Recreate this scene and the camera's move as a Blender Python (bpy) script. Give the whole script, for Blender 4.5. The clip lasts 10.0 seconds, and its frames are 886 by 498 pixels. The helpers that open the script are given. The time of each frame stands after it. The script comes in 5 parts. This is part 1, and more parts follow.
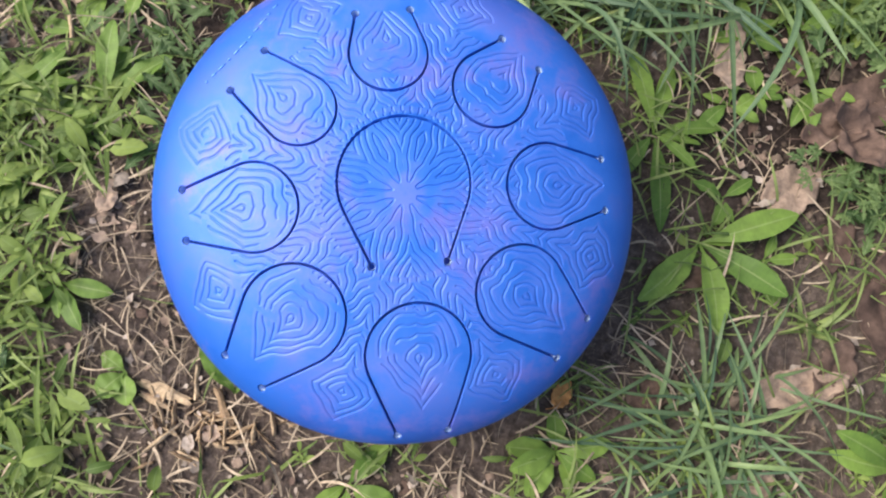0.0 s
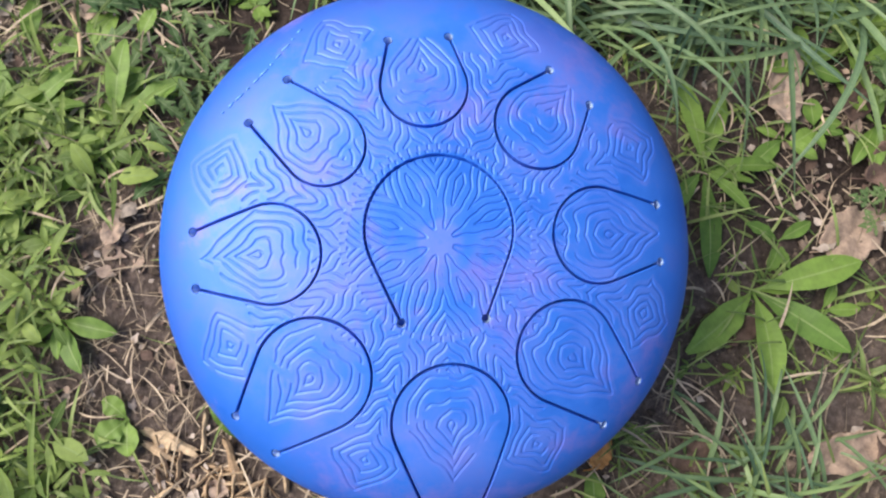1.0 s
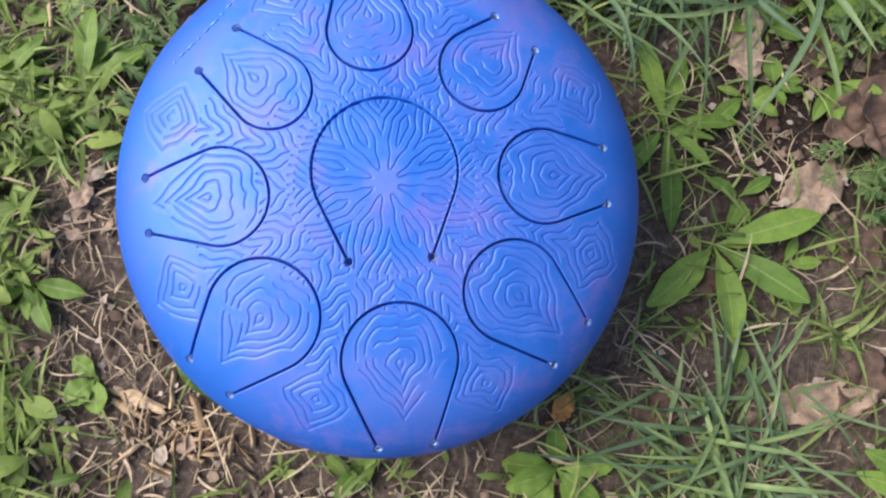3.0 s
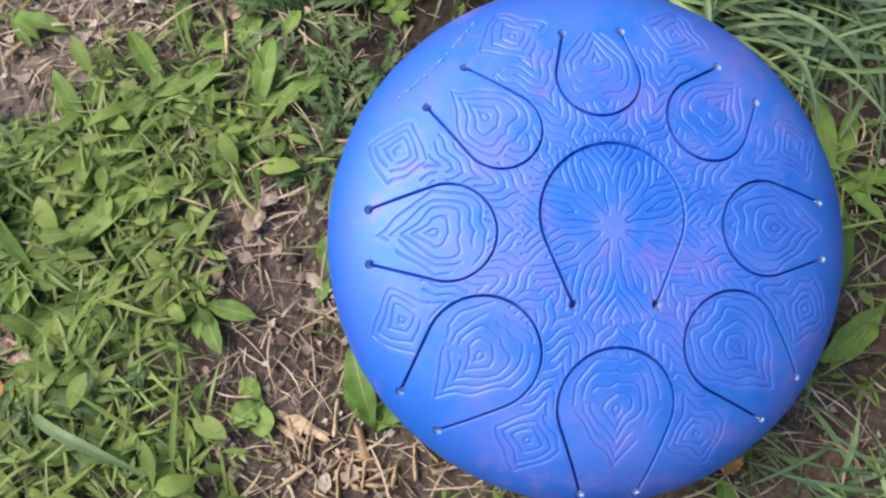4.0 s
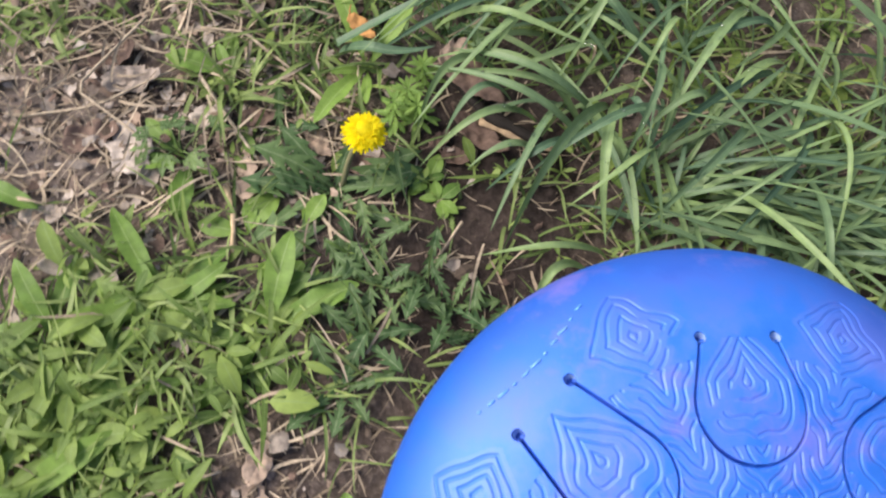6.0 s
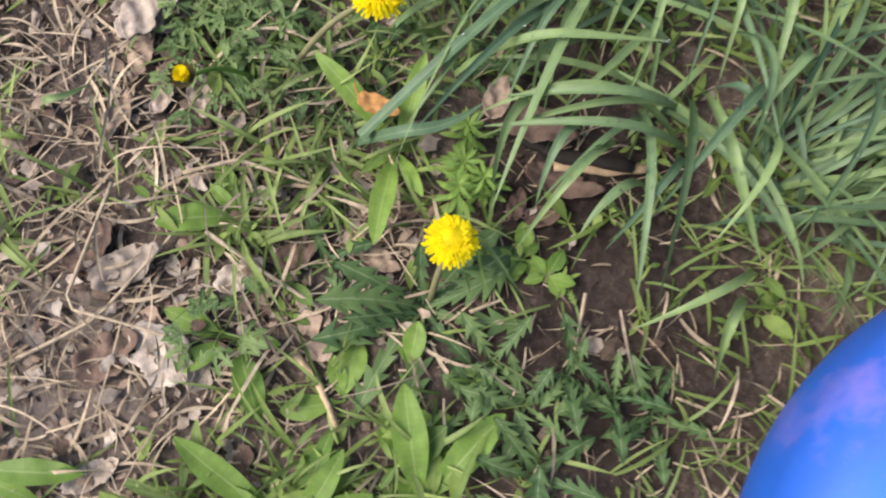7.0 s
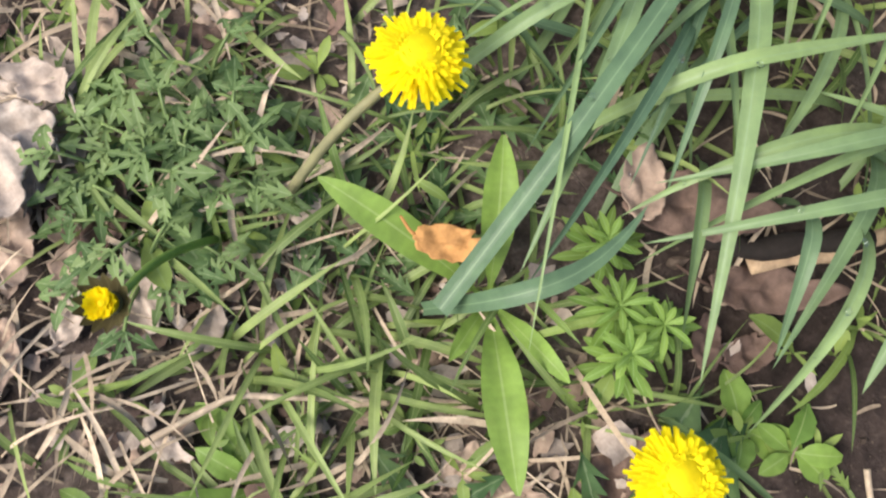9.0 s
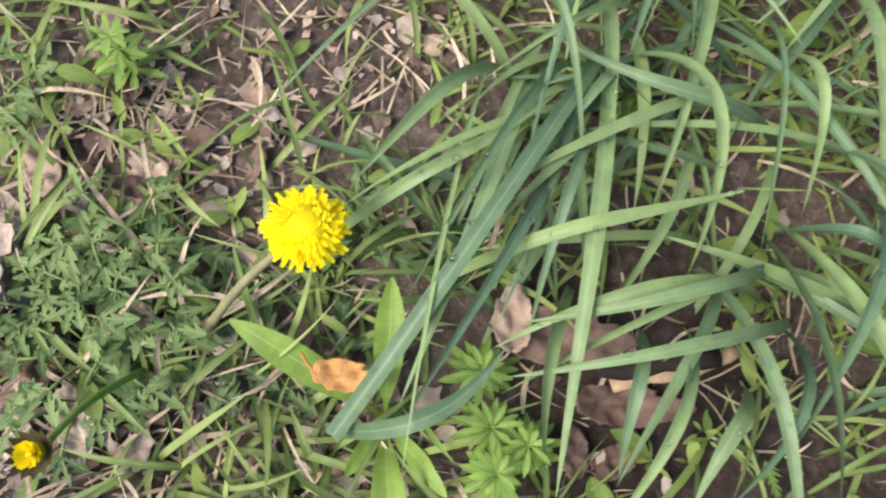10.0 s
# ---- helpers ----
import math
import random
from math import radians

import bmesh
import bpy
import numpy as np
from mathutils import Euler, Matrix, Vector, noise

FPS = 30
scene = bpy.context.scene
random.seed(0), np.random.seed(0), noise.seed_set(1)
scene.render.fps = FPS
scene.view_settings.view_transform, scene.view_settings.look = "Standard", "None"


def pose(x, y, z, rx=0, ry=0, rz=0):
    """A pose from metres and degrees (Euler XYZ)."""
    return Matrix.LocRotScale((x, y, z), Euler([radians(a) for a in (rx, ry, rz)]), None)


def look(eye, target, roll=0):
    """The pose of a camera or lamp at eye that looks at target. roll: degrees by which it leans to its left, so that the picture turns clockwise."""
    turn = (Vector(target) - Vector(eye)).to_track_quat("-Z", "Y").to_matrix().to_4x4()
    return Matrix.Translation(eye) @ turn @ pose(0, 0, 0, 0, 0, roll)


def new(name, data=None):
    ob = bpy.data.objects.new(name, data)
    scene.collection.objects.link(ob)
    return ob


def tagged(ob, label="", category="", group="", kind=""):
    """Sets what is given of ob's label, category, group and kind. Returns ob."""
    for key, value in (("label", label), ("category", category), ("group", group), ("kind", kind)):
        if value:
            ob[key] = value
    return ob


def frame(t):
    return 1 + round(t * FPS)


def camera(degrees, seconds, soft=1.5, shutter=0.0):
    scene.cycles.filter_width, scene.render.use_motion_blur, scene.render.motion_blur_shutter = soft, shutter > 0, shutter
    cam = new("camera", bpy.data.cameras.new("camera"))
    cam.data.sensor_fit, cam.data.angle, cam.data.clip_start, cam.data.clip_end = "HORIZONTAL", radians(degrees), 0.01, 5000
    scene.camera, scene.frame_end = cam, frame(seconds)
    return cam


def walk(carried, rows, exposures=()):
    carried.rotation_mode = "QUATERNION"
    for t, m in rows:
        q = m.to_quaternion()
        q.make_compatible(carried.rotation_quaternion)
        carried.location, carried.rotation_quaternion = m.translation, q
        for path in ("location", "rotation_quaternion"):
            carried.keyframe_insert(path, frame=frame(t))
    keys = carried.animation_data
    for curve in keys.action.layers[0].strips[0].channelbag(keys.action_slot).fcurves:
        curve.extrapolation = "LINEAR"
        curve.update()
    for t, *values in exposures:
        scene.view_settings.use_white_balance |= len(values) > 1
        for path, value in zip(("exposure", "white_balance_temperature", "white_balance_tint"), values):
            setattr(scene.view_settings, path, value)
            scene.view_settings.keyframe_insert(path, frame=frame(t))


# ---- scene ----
cam = camera(60.8, 10.0, soft=2.1, shutter=0.22)
PATH = [
    (0, (0.007, -0.105, 0.561), (0.071, 0.268, -1.403), 6.3),
    (0.5, (0.002, -0.094, 0.529), (0.078, 0.284, -1.434), 8.6),
    (1, (-0.004, -0.075, 0.522), (0.031, 0.329, -1.436), 2.7),
    (1.5, (0.003, -0.058, 0.525), (0.033, 0.393, -1.424), 1.4),
    (2, (0.022, -0.06, 0.527), (0.051, 0.414, -1.415), 0.6),
    (2.2, (0.033, -0.066, 0.526), (0.065, 0.399, -1.419), 0.7),
    (3.3, (0.011, -0.116, 0.522), (0.012, 0.295, -1.436), -2.5),
    (3.5, (-0.014, -0.114, 0.528), (-0.049, 0.325, -1.423), -6.8),
    (4, (-0.075, -0.102, 0.526), (-0.124, 0.393, -1.411), -5.3),
    (4.5, (-0.107, -0.082, 0.522), (-0.212, 0.428, -1.409), -7.7),
    (5, (-0.116, -0.057, 0.516), (-0.29, 0.491, -1.399), -7.8),
    (5.5, (-0.112, -0.006, 0.477), (-0.186, 0.576, -1.435), 2.3),
    (5.7, (-0.115, 0.012, 0.466), (-0.155, 0.633, -1.434), 4.5),
    (6.8, (-0.197, 0.159, 0.426), (-0.043, 0.527, -1.534), 6.7),
    (7, (-0.215, 0.168, 0.395), (-0.023, 0.599, -1.548), 5.5),
    (7.5, (-0.233, 0.207, 0.329), (-0.027, 0.556, -1.629), 4.2),
    (8, (-0.238, 0.238, 0.276), (0.0, 0.571, -1.682), 5.6),
    (8.5, (-0.23, 0.273, 0.253), (0.07, 0.612, -1.695), 9.6),
    (9, (-0.227, 0.3, 0.246), (0.102, 0.621, -1.7), 12.7),
    (9.5, (-0.207, 0.319, 0.261), (0.144, 0.663, -1.677), 12.2),
    (10, (-0.181, 0.305, 0.293), (0.18, 0.671, -1.64), 10.8),
]
EXPOSURES = [(0.0, 0.73), (1.0, 0.75), (2.2, 0.63), (4.5, 0.65), (5.7, 0.72), (7.0, 0.74), (8.5, 0.90), (10.0, 1.02)]
walk(cam, [(t, look(eye, target, roll)) for t, eye, target, roll in PATH], EXPOSURES)

# ---- light ----
world = bpy.data.worlds.new("overcast_sky")
scene.world = world
world.use_nodes = True
wn = world.node_tree.nodes
sky = wn.new("ShaderNodeTexSky")
sky.sky_type = "NISHITA"
sky.sun_disc = False
sky.sun_elevation = radians(49)
sky.sun_rotation = radians(-78)
sky.dust_density = 4.0
sky.air_density = 1.0
wn["Background"].inputs["Strength"].default_value = 0.12
world.node_tree.links.new(sky.outputs[0], wn["Background"].inputs["Color"])
sun = new("sun", bpy.data.lights.new("sun", "SUN"))
sun.data.energy = 2.3
sun.data.angle = radians(35)
sun.data.color = (1.0, 0.95, 0.88)
sun.matrix_world = look((-0.84, 0.18, 1.0), (0, 0, 0))


# ---- materials ----
class Mat:
    """A small helper round one node material."""

    def __init__(self, name):
        self.m = bpy.data.materials.new(name)
        self.m.use_nodes = True
        self.t = self.m.node_tree
        self.b = self.t.nodes["Principled BSDF"]

    def node(self, kind, **values):
        n = self.t.nodes.new(kind)
        for k, v in values.items():
            n.inputs[k.replace("_", " ")].default_value = v
        return n

    def link(self, a, b):
        self.t.links.new(a, b)

    def coords(self):
        return self.t.nodes.new("ShaderNodeTexCoord").outputs["Object"]

    def noise(self, scale, detail=3.0, rough=0.55, vec=None):
        n = self.node("ShaderNodeTexNoise", Scale=scale, Detail=detail, Roughness=rough)
        self.link(vec if vec is not None else self.coords(), n.inputs["Vector"])
        return n.outputs["Fac"]

    def ramp(self, fac, stops):
        r = self.t.nodes.new("ShaderNodeValToRGB")
        e = r.color_ramp.elements
        while len(e) < len(stops):
            e.new(0.5)
        for i, (p, c) in enumerate(stops):
            e[i].position = p
            e[i].color = (*c, 1) if len(c) == 3 else c
        self.link(fac, r.inputs["Fac"])
        return r.outputs["Color"]

    def mix(self, fac, a, b, kind="MIX"):
        n = self.t.nodes.new("ShaderNodeMix")
        n.data_type = "RGBA"
        n.blend_type = kind
        for s, v in ((n.inputs[0], fac), (n.inputs[6], a), (n.inputs[7], b)):
            if hasattr(v, "is_linked"):
                self.link(v, s)
            else:
                s.default_value = v if isinstance(v, float) else (*v, 1)
        return n.outputs[2]

    def math(self, op, a, b=0.0):
        n = self.t.nodes.new("ShaderNodeMath")
        n.operation = op
        for s, v in zip(n.inputs, (a, b)):
            if hasattr(v, "is_linked"):
                self.link(v, s)
            else:
                s.default_value = v
        return n.outputs[0]

    def bump(self, height, strength, distance):
        n = self.node("ShaderNodeBump", Strength=strength, Distance=distance)
        self.link(height, n.inputs["Height"])
        self.link(n.outputs[0], self.b.inputs["Normal"])

    def done(self, colour, rough=0.6, metal=0.0, spec=0.5):
        for name, v in (("Base Color", colour), ("Roughness", rough), ("Metallic", metal), ("Specular IOR Level", spec)):
            s = self.b.inputs[name]
            if hasattr(v, "is_linked"):
                self.link(v, s)
            else:
                s.default_value = (*v, 1) if isinstance(v, tuple) else v
        return self.m


def leaf_material(name, dark, light, rib, rough=0.5, ribwidth=0.05, dry=0.0, stripes=0.0, through_light=0.25, rib_mix=0.65, stripe_mix=0.12, gloss=0.28):
    """Leaf: hue varied leaf by leaf and along it, pale midrib, fine veins, blemishes, light passing through."""
    k = Mat(name)
    rnd = k.t.nodes.new("ShaderNodeAttribute")
    rnd.attribute_name = "shade"
    uv = k.t.nodes.new("ShaderNodeUVMap")
    sep = k.t.nodes.new("ShaderNodeSeparateXYZ")
    k.link(uv.outputs[0], sep.inputs[0])
    base = k.mix(rnd.outputs["Fac"], dark, light)
    blot = k.ramp(k.noise(140.0, 4.0), [(0.35, (0.82, 0.82, 0.82)), (0.68, (1.18, 1.16, 1.08))])
    base = k.mix(0.75, base, blot, "MULTIPLY")
    if dry:
        spots = k.ramp(k.noise(60.0, 5.0, 0.7), [(0.60, (0, 0, 0)), (0.70, (1, 1, 1))])
        base = k.mix(k.math("MULTIPLY", spots, dry), base, (0.33, 0.25, 0.10))
    across = k.math("ABSOLUTE", k.math("SUBTRACT", sep.outputs[0], 0.5))
    mid = k.math("LESS_THAN", across, ribwidth)
    base = k.mix(k.math("MULTIPLY", mid, rib_mix), base, rib)
    wave = k.node("ShaderNodeTexWave", Scale=7.0 if not stripes else stripes, Distortion=1.2)
    wave.bands_direction = "Y" if not stripes else "X"
    k.link(uv.outputs[0], wave.inputs["Vector"])
    base = k.mix(stripe_mix if stripes else 0.02, base, wave.outputs["Color"], "OVERLAY")
    k.bump(k.noise(420.0, 3.0), 0.25, 0.0008)
    m = k.done(base, rough + 0.1, 0.0, gloss)
    trans = k.node("ShaderNodeBsdfTranslucent")
    k.link(k.mix(0.6, base, (0.9, 1.0, 0.35), "MULTIPLY"), trans.inputs["Color"])
    ms = k.node("ShaderNodeMixShader", Fac=through_light)
    out = k.t.nodes["Material Output"]
    k.link(k.b.outputs[0], ms.inputs[1])
    k.link(trans.outputs[0], ms.inputs[2])
    k.link(ms.outputs[0], out.inputs["Surface"])
    return m


def soil_material():
    k = Mat("soil")
    big = k.noise(9.0, 6.0, 0.6)
    fine = k.noise(170.0, 8.0, 0.72)
    crumbs = k.node("ShaderNodeTexVoronoi", Scale=130.0)
    k.link(k.coords(), crumbs.inputs["Vector"])
    col = k.ramp(fine, [(0.25, (0.040, 0.030, 0.026)), (0.5, (0.110, 0.086, 0.075)), (0.75, (0.240, 0.196, 0.170))])
    tone = k.ramp(big, [(0.35, (0.62, 0.58, 0.56)), (0.65, (1.22, 1.16, 1.10))])
    col = k.mix(0.8, col, tone, "MULTIPLY")
    bits = k.ramp(k.noise(320.0, 2.0), [(0.66, (0, 0, 0)), (0.72, (1, 1, 1))])
    col = k.mix(k.math("MULTIPLY", bits, 0.6), col, (0.36, 0.29, 0.21))
    far = k.node("ShaderNodeVectorMath")
    far.operation = "LENGTH"
    k.link(k.coords(), far.inputs[0])
    turf = k.ramp(k.math("ADD", k.math("MULTIPLY", far.outputs["Value"], 0.4), k.math("MULTIPLY", big, 0.5)), [(0.52, (0, 0, 0)), (0.95, (1, 1, 1))])
    green = k.ramp(k.noise(30.0, 6.0, 0.7), [(0.3, (0.045, 0.070, 0.022)), (0.7, (0.150, 0.190, 0.065))])
    col = k.mix(k.math("MULTIPLY", turf, 0.85), col, green)
    # dark bare earth round the drum with shade painted in, ragged at the edges
    for cx, cy, size in ((-0.105, 0.185, 0.10), (-0.085, 0.285, 0.065), (0.275, 0.075, 0.085), (0.37, 0.12, 0.11)):
        off = k.node("ShaderNodeVectorMath")
        off.operation = "DISTANCE"
        off.inputs[1].default_value = (cx, cy, 0.0)
        k.link(k.coords(), off.inputs[0])
        dark_patch = k.ramp(k.math("ADD", k.math("MULTIPLY", off.outputs["Value"], 0.5 / size), k.math("MULTIPLY", k.noise(28.0, 5.0, 0.65), 0.5)), [(0.55, (1, 1, 1)), (0.85, (0, 0, 0))])
        col = k.mix(k.math("MULTIPLY", dark_patch, 0.85), col, (0.40, 0.37, 0.37), "MULTIPLY")
    # a dry, dusty patch of trodden earth
    off = k.node("ShaderNodeVectorMath")
    off.operation = "DISTANCE"
    off.inputs[1].default_value = (-0.46, 0.225, 0.0)
    k.link(k.coords(), off.inputs[0])
    dusty = k.ramp(k.math("ADD", k.math("MULTIPLY", off.outputs["Value"], 4.0), k.math("MULTIPLY", k.noise(34.0, 5.0, 0.65), 0.5)), [(0.50, (1, 1, 1)), (0.85, (0, 0, 0))])
    col = k.mix(k.math("MULTIPLY", dusty, 0.75), col, (0.27, 0.215, 0.185))
    k.bump(k.math("ADD", fine, k.math("MULTIPLY", crumbs.outputs["Distance"], 0.8)), 0.9, 0.004)
    return k.done(col, 0.92, 0.0, 0.25)


def litter_material(name, dark, light, rough=0.8):
    k = Mat(name)
    rnd = k.t.nodes.new("ShaderNodeAttribute")
    rnd.attribute_name = "shade"
    n = k.noise(220.0, 5.0, 0.65)
    base = k.mix(rnd.outputs["Fac"], dark, light)
    base = k.mix(0.85, base, k.ramp(n, [(0.3, (0.55, 0.52, 0.5)), (0.7, (1.3, 1.28, 1.22))]), "MULTIPLY")
    k.bump(n, 0.5, 0.0012)
    return k.done(base, rough, 0.0, 0.3)


def paint_material():
    """Airbrushed satin lacquer: deep and mid blue with lilac clouds and pinkish wisps, lilac on the raised lines."""
    k = Mat("blue_lilac_lacquer")
    cloud = k.noise(11.0, 4.0, 0.6)
    wisp = k.noise(38.0, 5.0, 0.65)
    both = k.math("ADD", k.math("MULTIPLY", cloud, 0.62), k.math("MULTIPLY", wisp, 0.38))
    col = k.ramp(both, [(0.36, (0.013, 0.140, 0.64)), (0.47, (0.036, 0.188, 0.74)), (0.56, (0.100, 0.212, 0.745)), (0.67, (0.215, 0.235, 0.73))])
    shift = k.node("ShaderNodeVectorMath")
    shift.operation = "ADD"
    shift.inputs[1].default_value = (3.1, 1.7, 0.4)
    k.link(k.coords(), shift.inputs[0])
    pink = k.ramp(k.noise(20.0, 5.0, 0.68, shift.outputs[0]), [(0.55, (0, 0, 0)), (0.70, (1, 1, 1))])
    at = k.t.nodes.new("ShaderNodeAttribute")
    at.attribute_name = "land"
    tint = k.math("MULTIPLY", at.outputs["Fac"], k.math("ADD", k.math("MULTIPLY", wisp, 0.9), 0.12))
    col = k.mix(tint, col, (0.175, 0.245, 0.80))
    flat = k.node("ShaderNodeVectorMath")
    flat.operation = "MULTIPLY"
    flat.inputs[1].default_value = (1, 1, 0)
    k.link(k.coords(), flat.inputs[0])
    far = k.node("ShaderNodeVectorMath")
    far.operation = "LENGTH"
    k.link(flat.outputs[0], far.inputs[0])
    # blue airbrushed rim, deepened so the edge's shading is in the paint too
    rim_dark = k.ramp(k.math("ADD", k.math("MULTIPLY", far.outputs["Value"], 5.0), k.math("MULTIPLY", both, 0.50)), [(0.82, (0, 0, 0)), (1.00, (1, 1, 1))])
    col = k.mix(k.math("MULTIPLY", rim_dark, 0.85), col, (0.010, 0.105, 0.56))
    col = k.mix(k.math("MULTIPLY", pink, 0.55), col, (0.27, 0.20, 0.64))
    fine = k.noise(900.0, 3.0, 0.6)
    k.bump(fine, 0.10, 0.0004)
    rough = k.math("ADD", k.math("MULTIPLY", wisp, 0.12), 0.44)
    m = k.done(k.mix(1.0, col, (0.90, 0.90, 0.92), "MULTIPLY"), rough, 0.12, 0.48)
    return m


M_SOIL = soil_material()
M_PAINT = paint_material()
M_BLADE = leaf_material("grass_blade", (0.098, 0.158, 0.044), (0.285, 0.360, 0.125), (0.32, 0.38, 0.16), 0.40, 0.05, 0.15, 26.0, 0.28, 0.5, 0.06, 0.30)
M_TUSSOCK = leaf_material("bluish_grass_blade", (0.082, 0.148, 0.090), (0.225, 0.318, 0.128), (0.22, 0.32, 0.18), 0.36, 0.04, 0.05, 22.0, 0.22, 0.40, 0.04, 0.34)
M_LANCE = leaf_material("smooth_leaf", (0.105, 0.200, 0.040), (0.225, 0.350, 0.072), (0.34, 0.43, 0.17), 0.42, 0.03, 0.06, 0.0, 0.30, 0.5, 0.12, 0.30)
M_DANDY = leaf_material("toothed_leaf", (0.046, 0.100, 0.038), (0.135, 0.208, 0.076), (0.22, 0.28, 0.15), 0.5, 0.04, 0.12)
M_COVER = leaf_material("small_leaf", (0.115, 0.192, 0.048), (0.300, 0.398, 0.104), (0.28, 0.38, 0.15), 0.46, 0.04, 0.08, 0.0, 0.40, 0.5, 0.12, 0.28)
M_WHORL = leaf_material("whorl_leaf", (0.115, 0.215, 0.042), (0.240, 0.365, 0.080), (0.30, 0.42, 0.16), 0.5, 0.05, 0.0, 0.0, 0.30)
M_LOBED = leaf_material("lobed_leaf", (0.075, 0.138, 0.048), (0.195, 0.275, 0.098), (0.26, 0.33, 0.17), 0.5, 0.04, 0.10)
M_LIME = leaf_material("lime_whorl_leaf", (0.24, 0.38, 0.055), (0.42, 0.55, 0.115), (0.44, 0.55, 0.20), 0.5, 0.05, 0.0, 0.0, 0.40)
M_PETAL = leaf_material("dandelion_petal", (0.96, 0.76, 0.003), (0.98, 0.87, 0.010), (0.97, 0.83, 0.02), 0.6, 0.03, 0.0, 0.0, 0.5)
M_STEM = leaf_material("flower_stem", (0.17, 0.19, 0.085), (0.32, 0.29, 0.17), (0.32, 0.31, 0.18), 0.5, 0.02)
M_BRACT = leaf_material("dark_bract", (0.075, 0.060, 0.028), (0.13, 0.12, 0.05), (0.14, 0.12, 0.06), 0.6, 0.03)
M_STRAW = litter_material("straw", (0.22, 0.170, 0.120), (0.52, 0.425, 0.32))
M_CRUMB = litter_material("soil_crumb", (0.045, 0.033, 0.026), (0.19, 0.145, 0.115), 0.95)
M_CHIP = litter_material("wood_chip", (0.30, 0.20, 0.12), (0.55, 0.42, 0.28))
M_BARK = litter_material("dark_bark", (0.018, 0.014, 0.012), (0.06, 0.045, 0.035))
M_DEADS = {
    "tan": litter_material("dead_leaf_tan", (0.27, 0.195, 0.15), (0.40, 0.305, 0.245)),
    "brown": litter_material("dead_leaf_brown", (0.085, 0.055, 0.044), (0.175, 0.118, 0.095)),
    "pale": litter_material("dead_leaf_pale", (0.36, 0.295, 0.25), (0.48, 0.41, 0.36)),
    "grey": litter_material("dead_leaf_grey", (0.26, 0.215, 0.185), (0.42, 0.36, 0.315)),
    "orange": litter_material("dead_leaf_orange", (0.37, 0.175, 0.055), (0.46, 0.26, 0.10)),
}
# pale blue for the hole lips: the glint on their walls as colour
ks = Mat("hole_glint")
M_HOLE_GLINT = ks.done(ks.ramp(ks.noise(600.0), [(0.3, (0.30, 0.46, 0.74)), (0.7, (0.50, 0.64, 0.84))]), 0.42, 0.35, 0.6)
kr = Mat("black_rubber")
M_RUBBER = kr.done(kr.ramp(kr.noise(300.0), [(0.3, (0.012, 0.012, 0.012)), (0.7, (0.03, 0.03, 0.03))]), 0.75)

km = Mat("pale_blue_mark")
M_MARK = km.done(km.ramp(km.noise(200.0), [(0.3, (0.10, 0.34, 0.80)), (0.7, (0.22, 0.45, 0.85))]), 0.4, 0.2)

rng = np.random.default_rng(7)


# ---- mesh helpers ----
def ground_z(x, y):
    """Height of the soil: gentle swells and clods, falling away nowhere."""
    p = Vector((x, y, 0.0))
    return 0.010 * noise.noise(p * 5.0) + 0.0045 * noise.noise(p * 22.0) + 0.0022 * noise.noise(p * 70.0) - 0.004


def mesh_of(name, verts, quads, material, uvs=None, shades=None, smooth=True):
    """A mesh from arrays of corners and four-cornered faces."""
    me = bpy.data.meshes.new(name)
    verts = np.asarray(verts, dtype=np.float32)
    quads = np.asarray(quads, dtype=np.int32)
    n = quads.shape[1]
    me.vertices.add(len(verts))
    me.vertices.foreach_set("co", verts.ravel())
    me.loops.add(quads.size)
    me.loops.foreach_set("vertex_index", quads.ravel())
    me.polygons.add(len(quads))
    me.polygons.foreach_set("loop_start", np.arange(0, quads.size, n, dtype=np.int32))
    if uvs is not None:
        layer = me.uv_layers.new(name="UVMap")
        layer.data.foreach_set("uv", np.asarray(uvs, dtype=np.float32)[quads.ravel()].ravel())
    if shades is not None:
        at = me.attributes.new("shade", "FLOAT", "POINT")
        at.data.foreach_set("value", np.asarray(shades, dtype=np.float32))
    me.polygons.foreach_set("use_smooth", np.full(len(quads), smooth))
    me.update(calc_edges=True)
    me.materials.append(material)
    return me


class Heap:
    """Gathers many small pieces into one mesh."""

    def __init__(self):
        self.v, self.f, self.u, self.s, self.n = [], [], [], [], 0

    def add(self, v, f, u, shade):
        self.v.append(v)
        self.f.append(f + self.n)
        self.u.append(u)
        self.s.append(np.full(len(v), shade))
        self.n += len(v)

    def mesh(self, name, material, smooth=True):
        return mesh_of(name, np.concatenate(self.v), np.concatenate(self.f), material, np.concatenate(self.u), np.concatenate(self.s), smooth)


def width_at(kind, s):
    if kind == "blade":
        return np.minimum(1.0, 0.62 + 1.6 * s) * np.clip((1 - s) * 2.6, 0, 1) ** 0.75
    if kind == "lance":
        return 0.10 + 0.90 * np.clip(np.sin(np.pi * np.clip((s - 0.12) / 0.88, 0, 1) ** 1.15), 0, 1) ** 0.8 * (s < 0.999)
    if kind == "ovate":
        return 0.08 + 0.92 * np.clip(np.sin(np.pi * np.clip((s - 0.18) / 0.82, 0, 1) ** 0.85), 0, 1) ** 0.7
    if kind == "petal":
        return np.clip(0.55 + 0.9 * s, 0, 1) * np.where(s > 0.97, 0.75, 1.0)
    return np.ones_like(s)


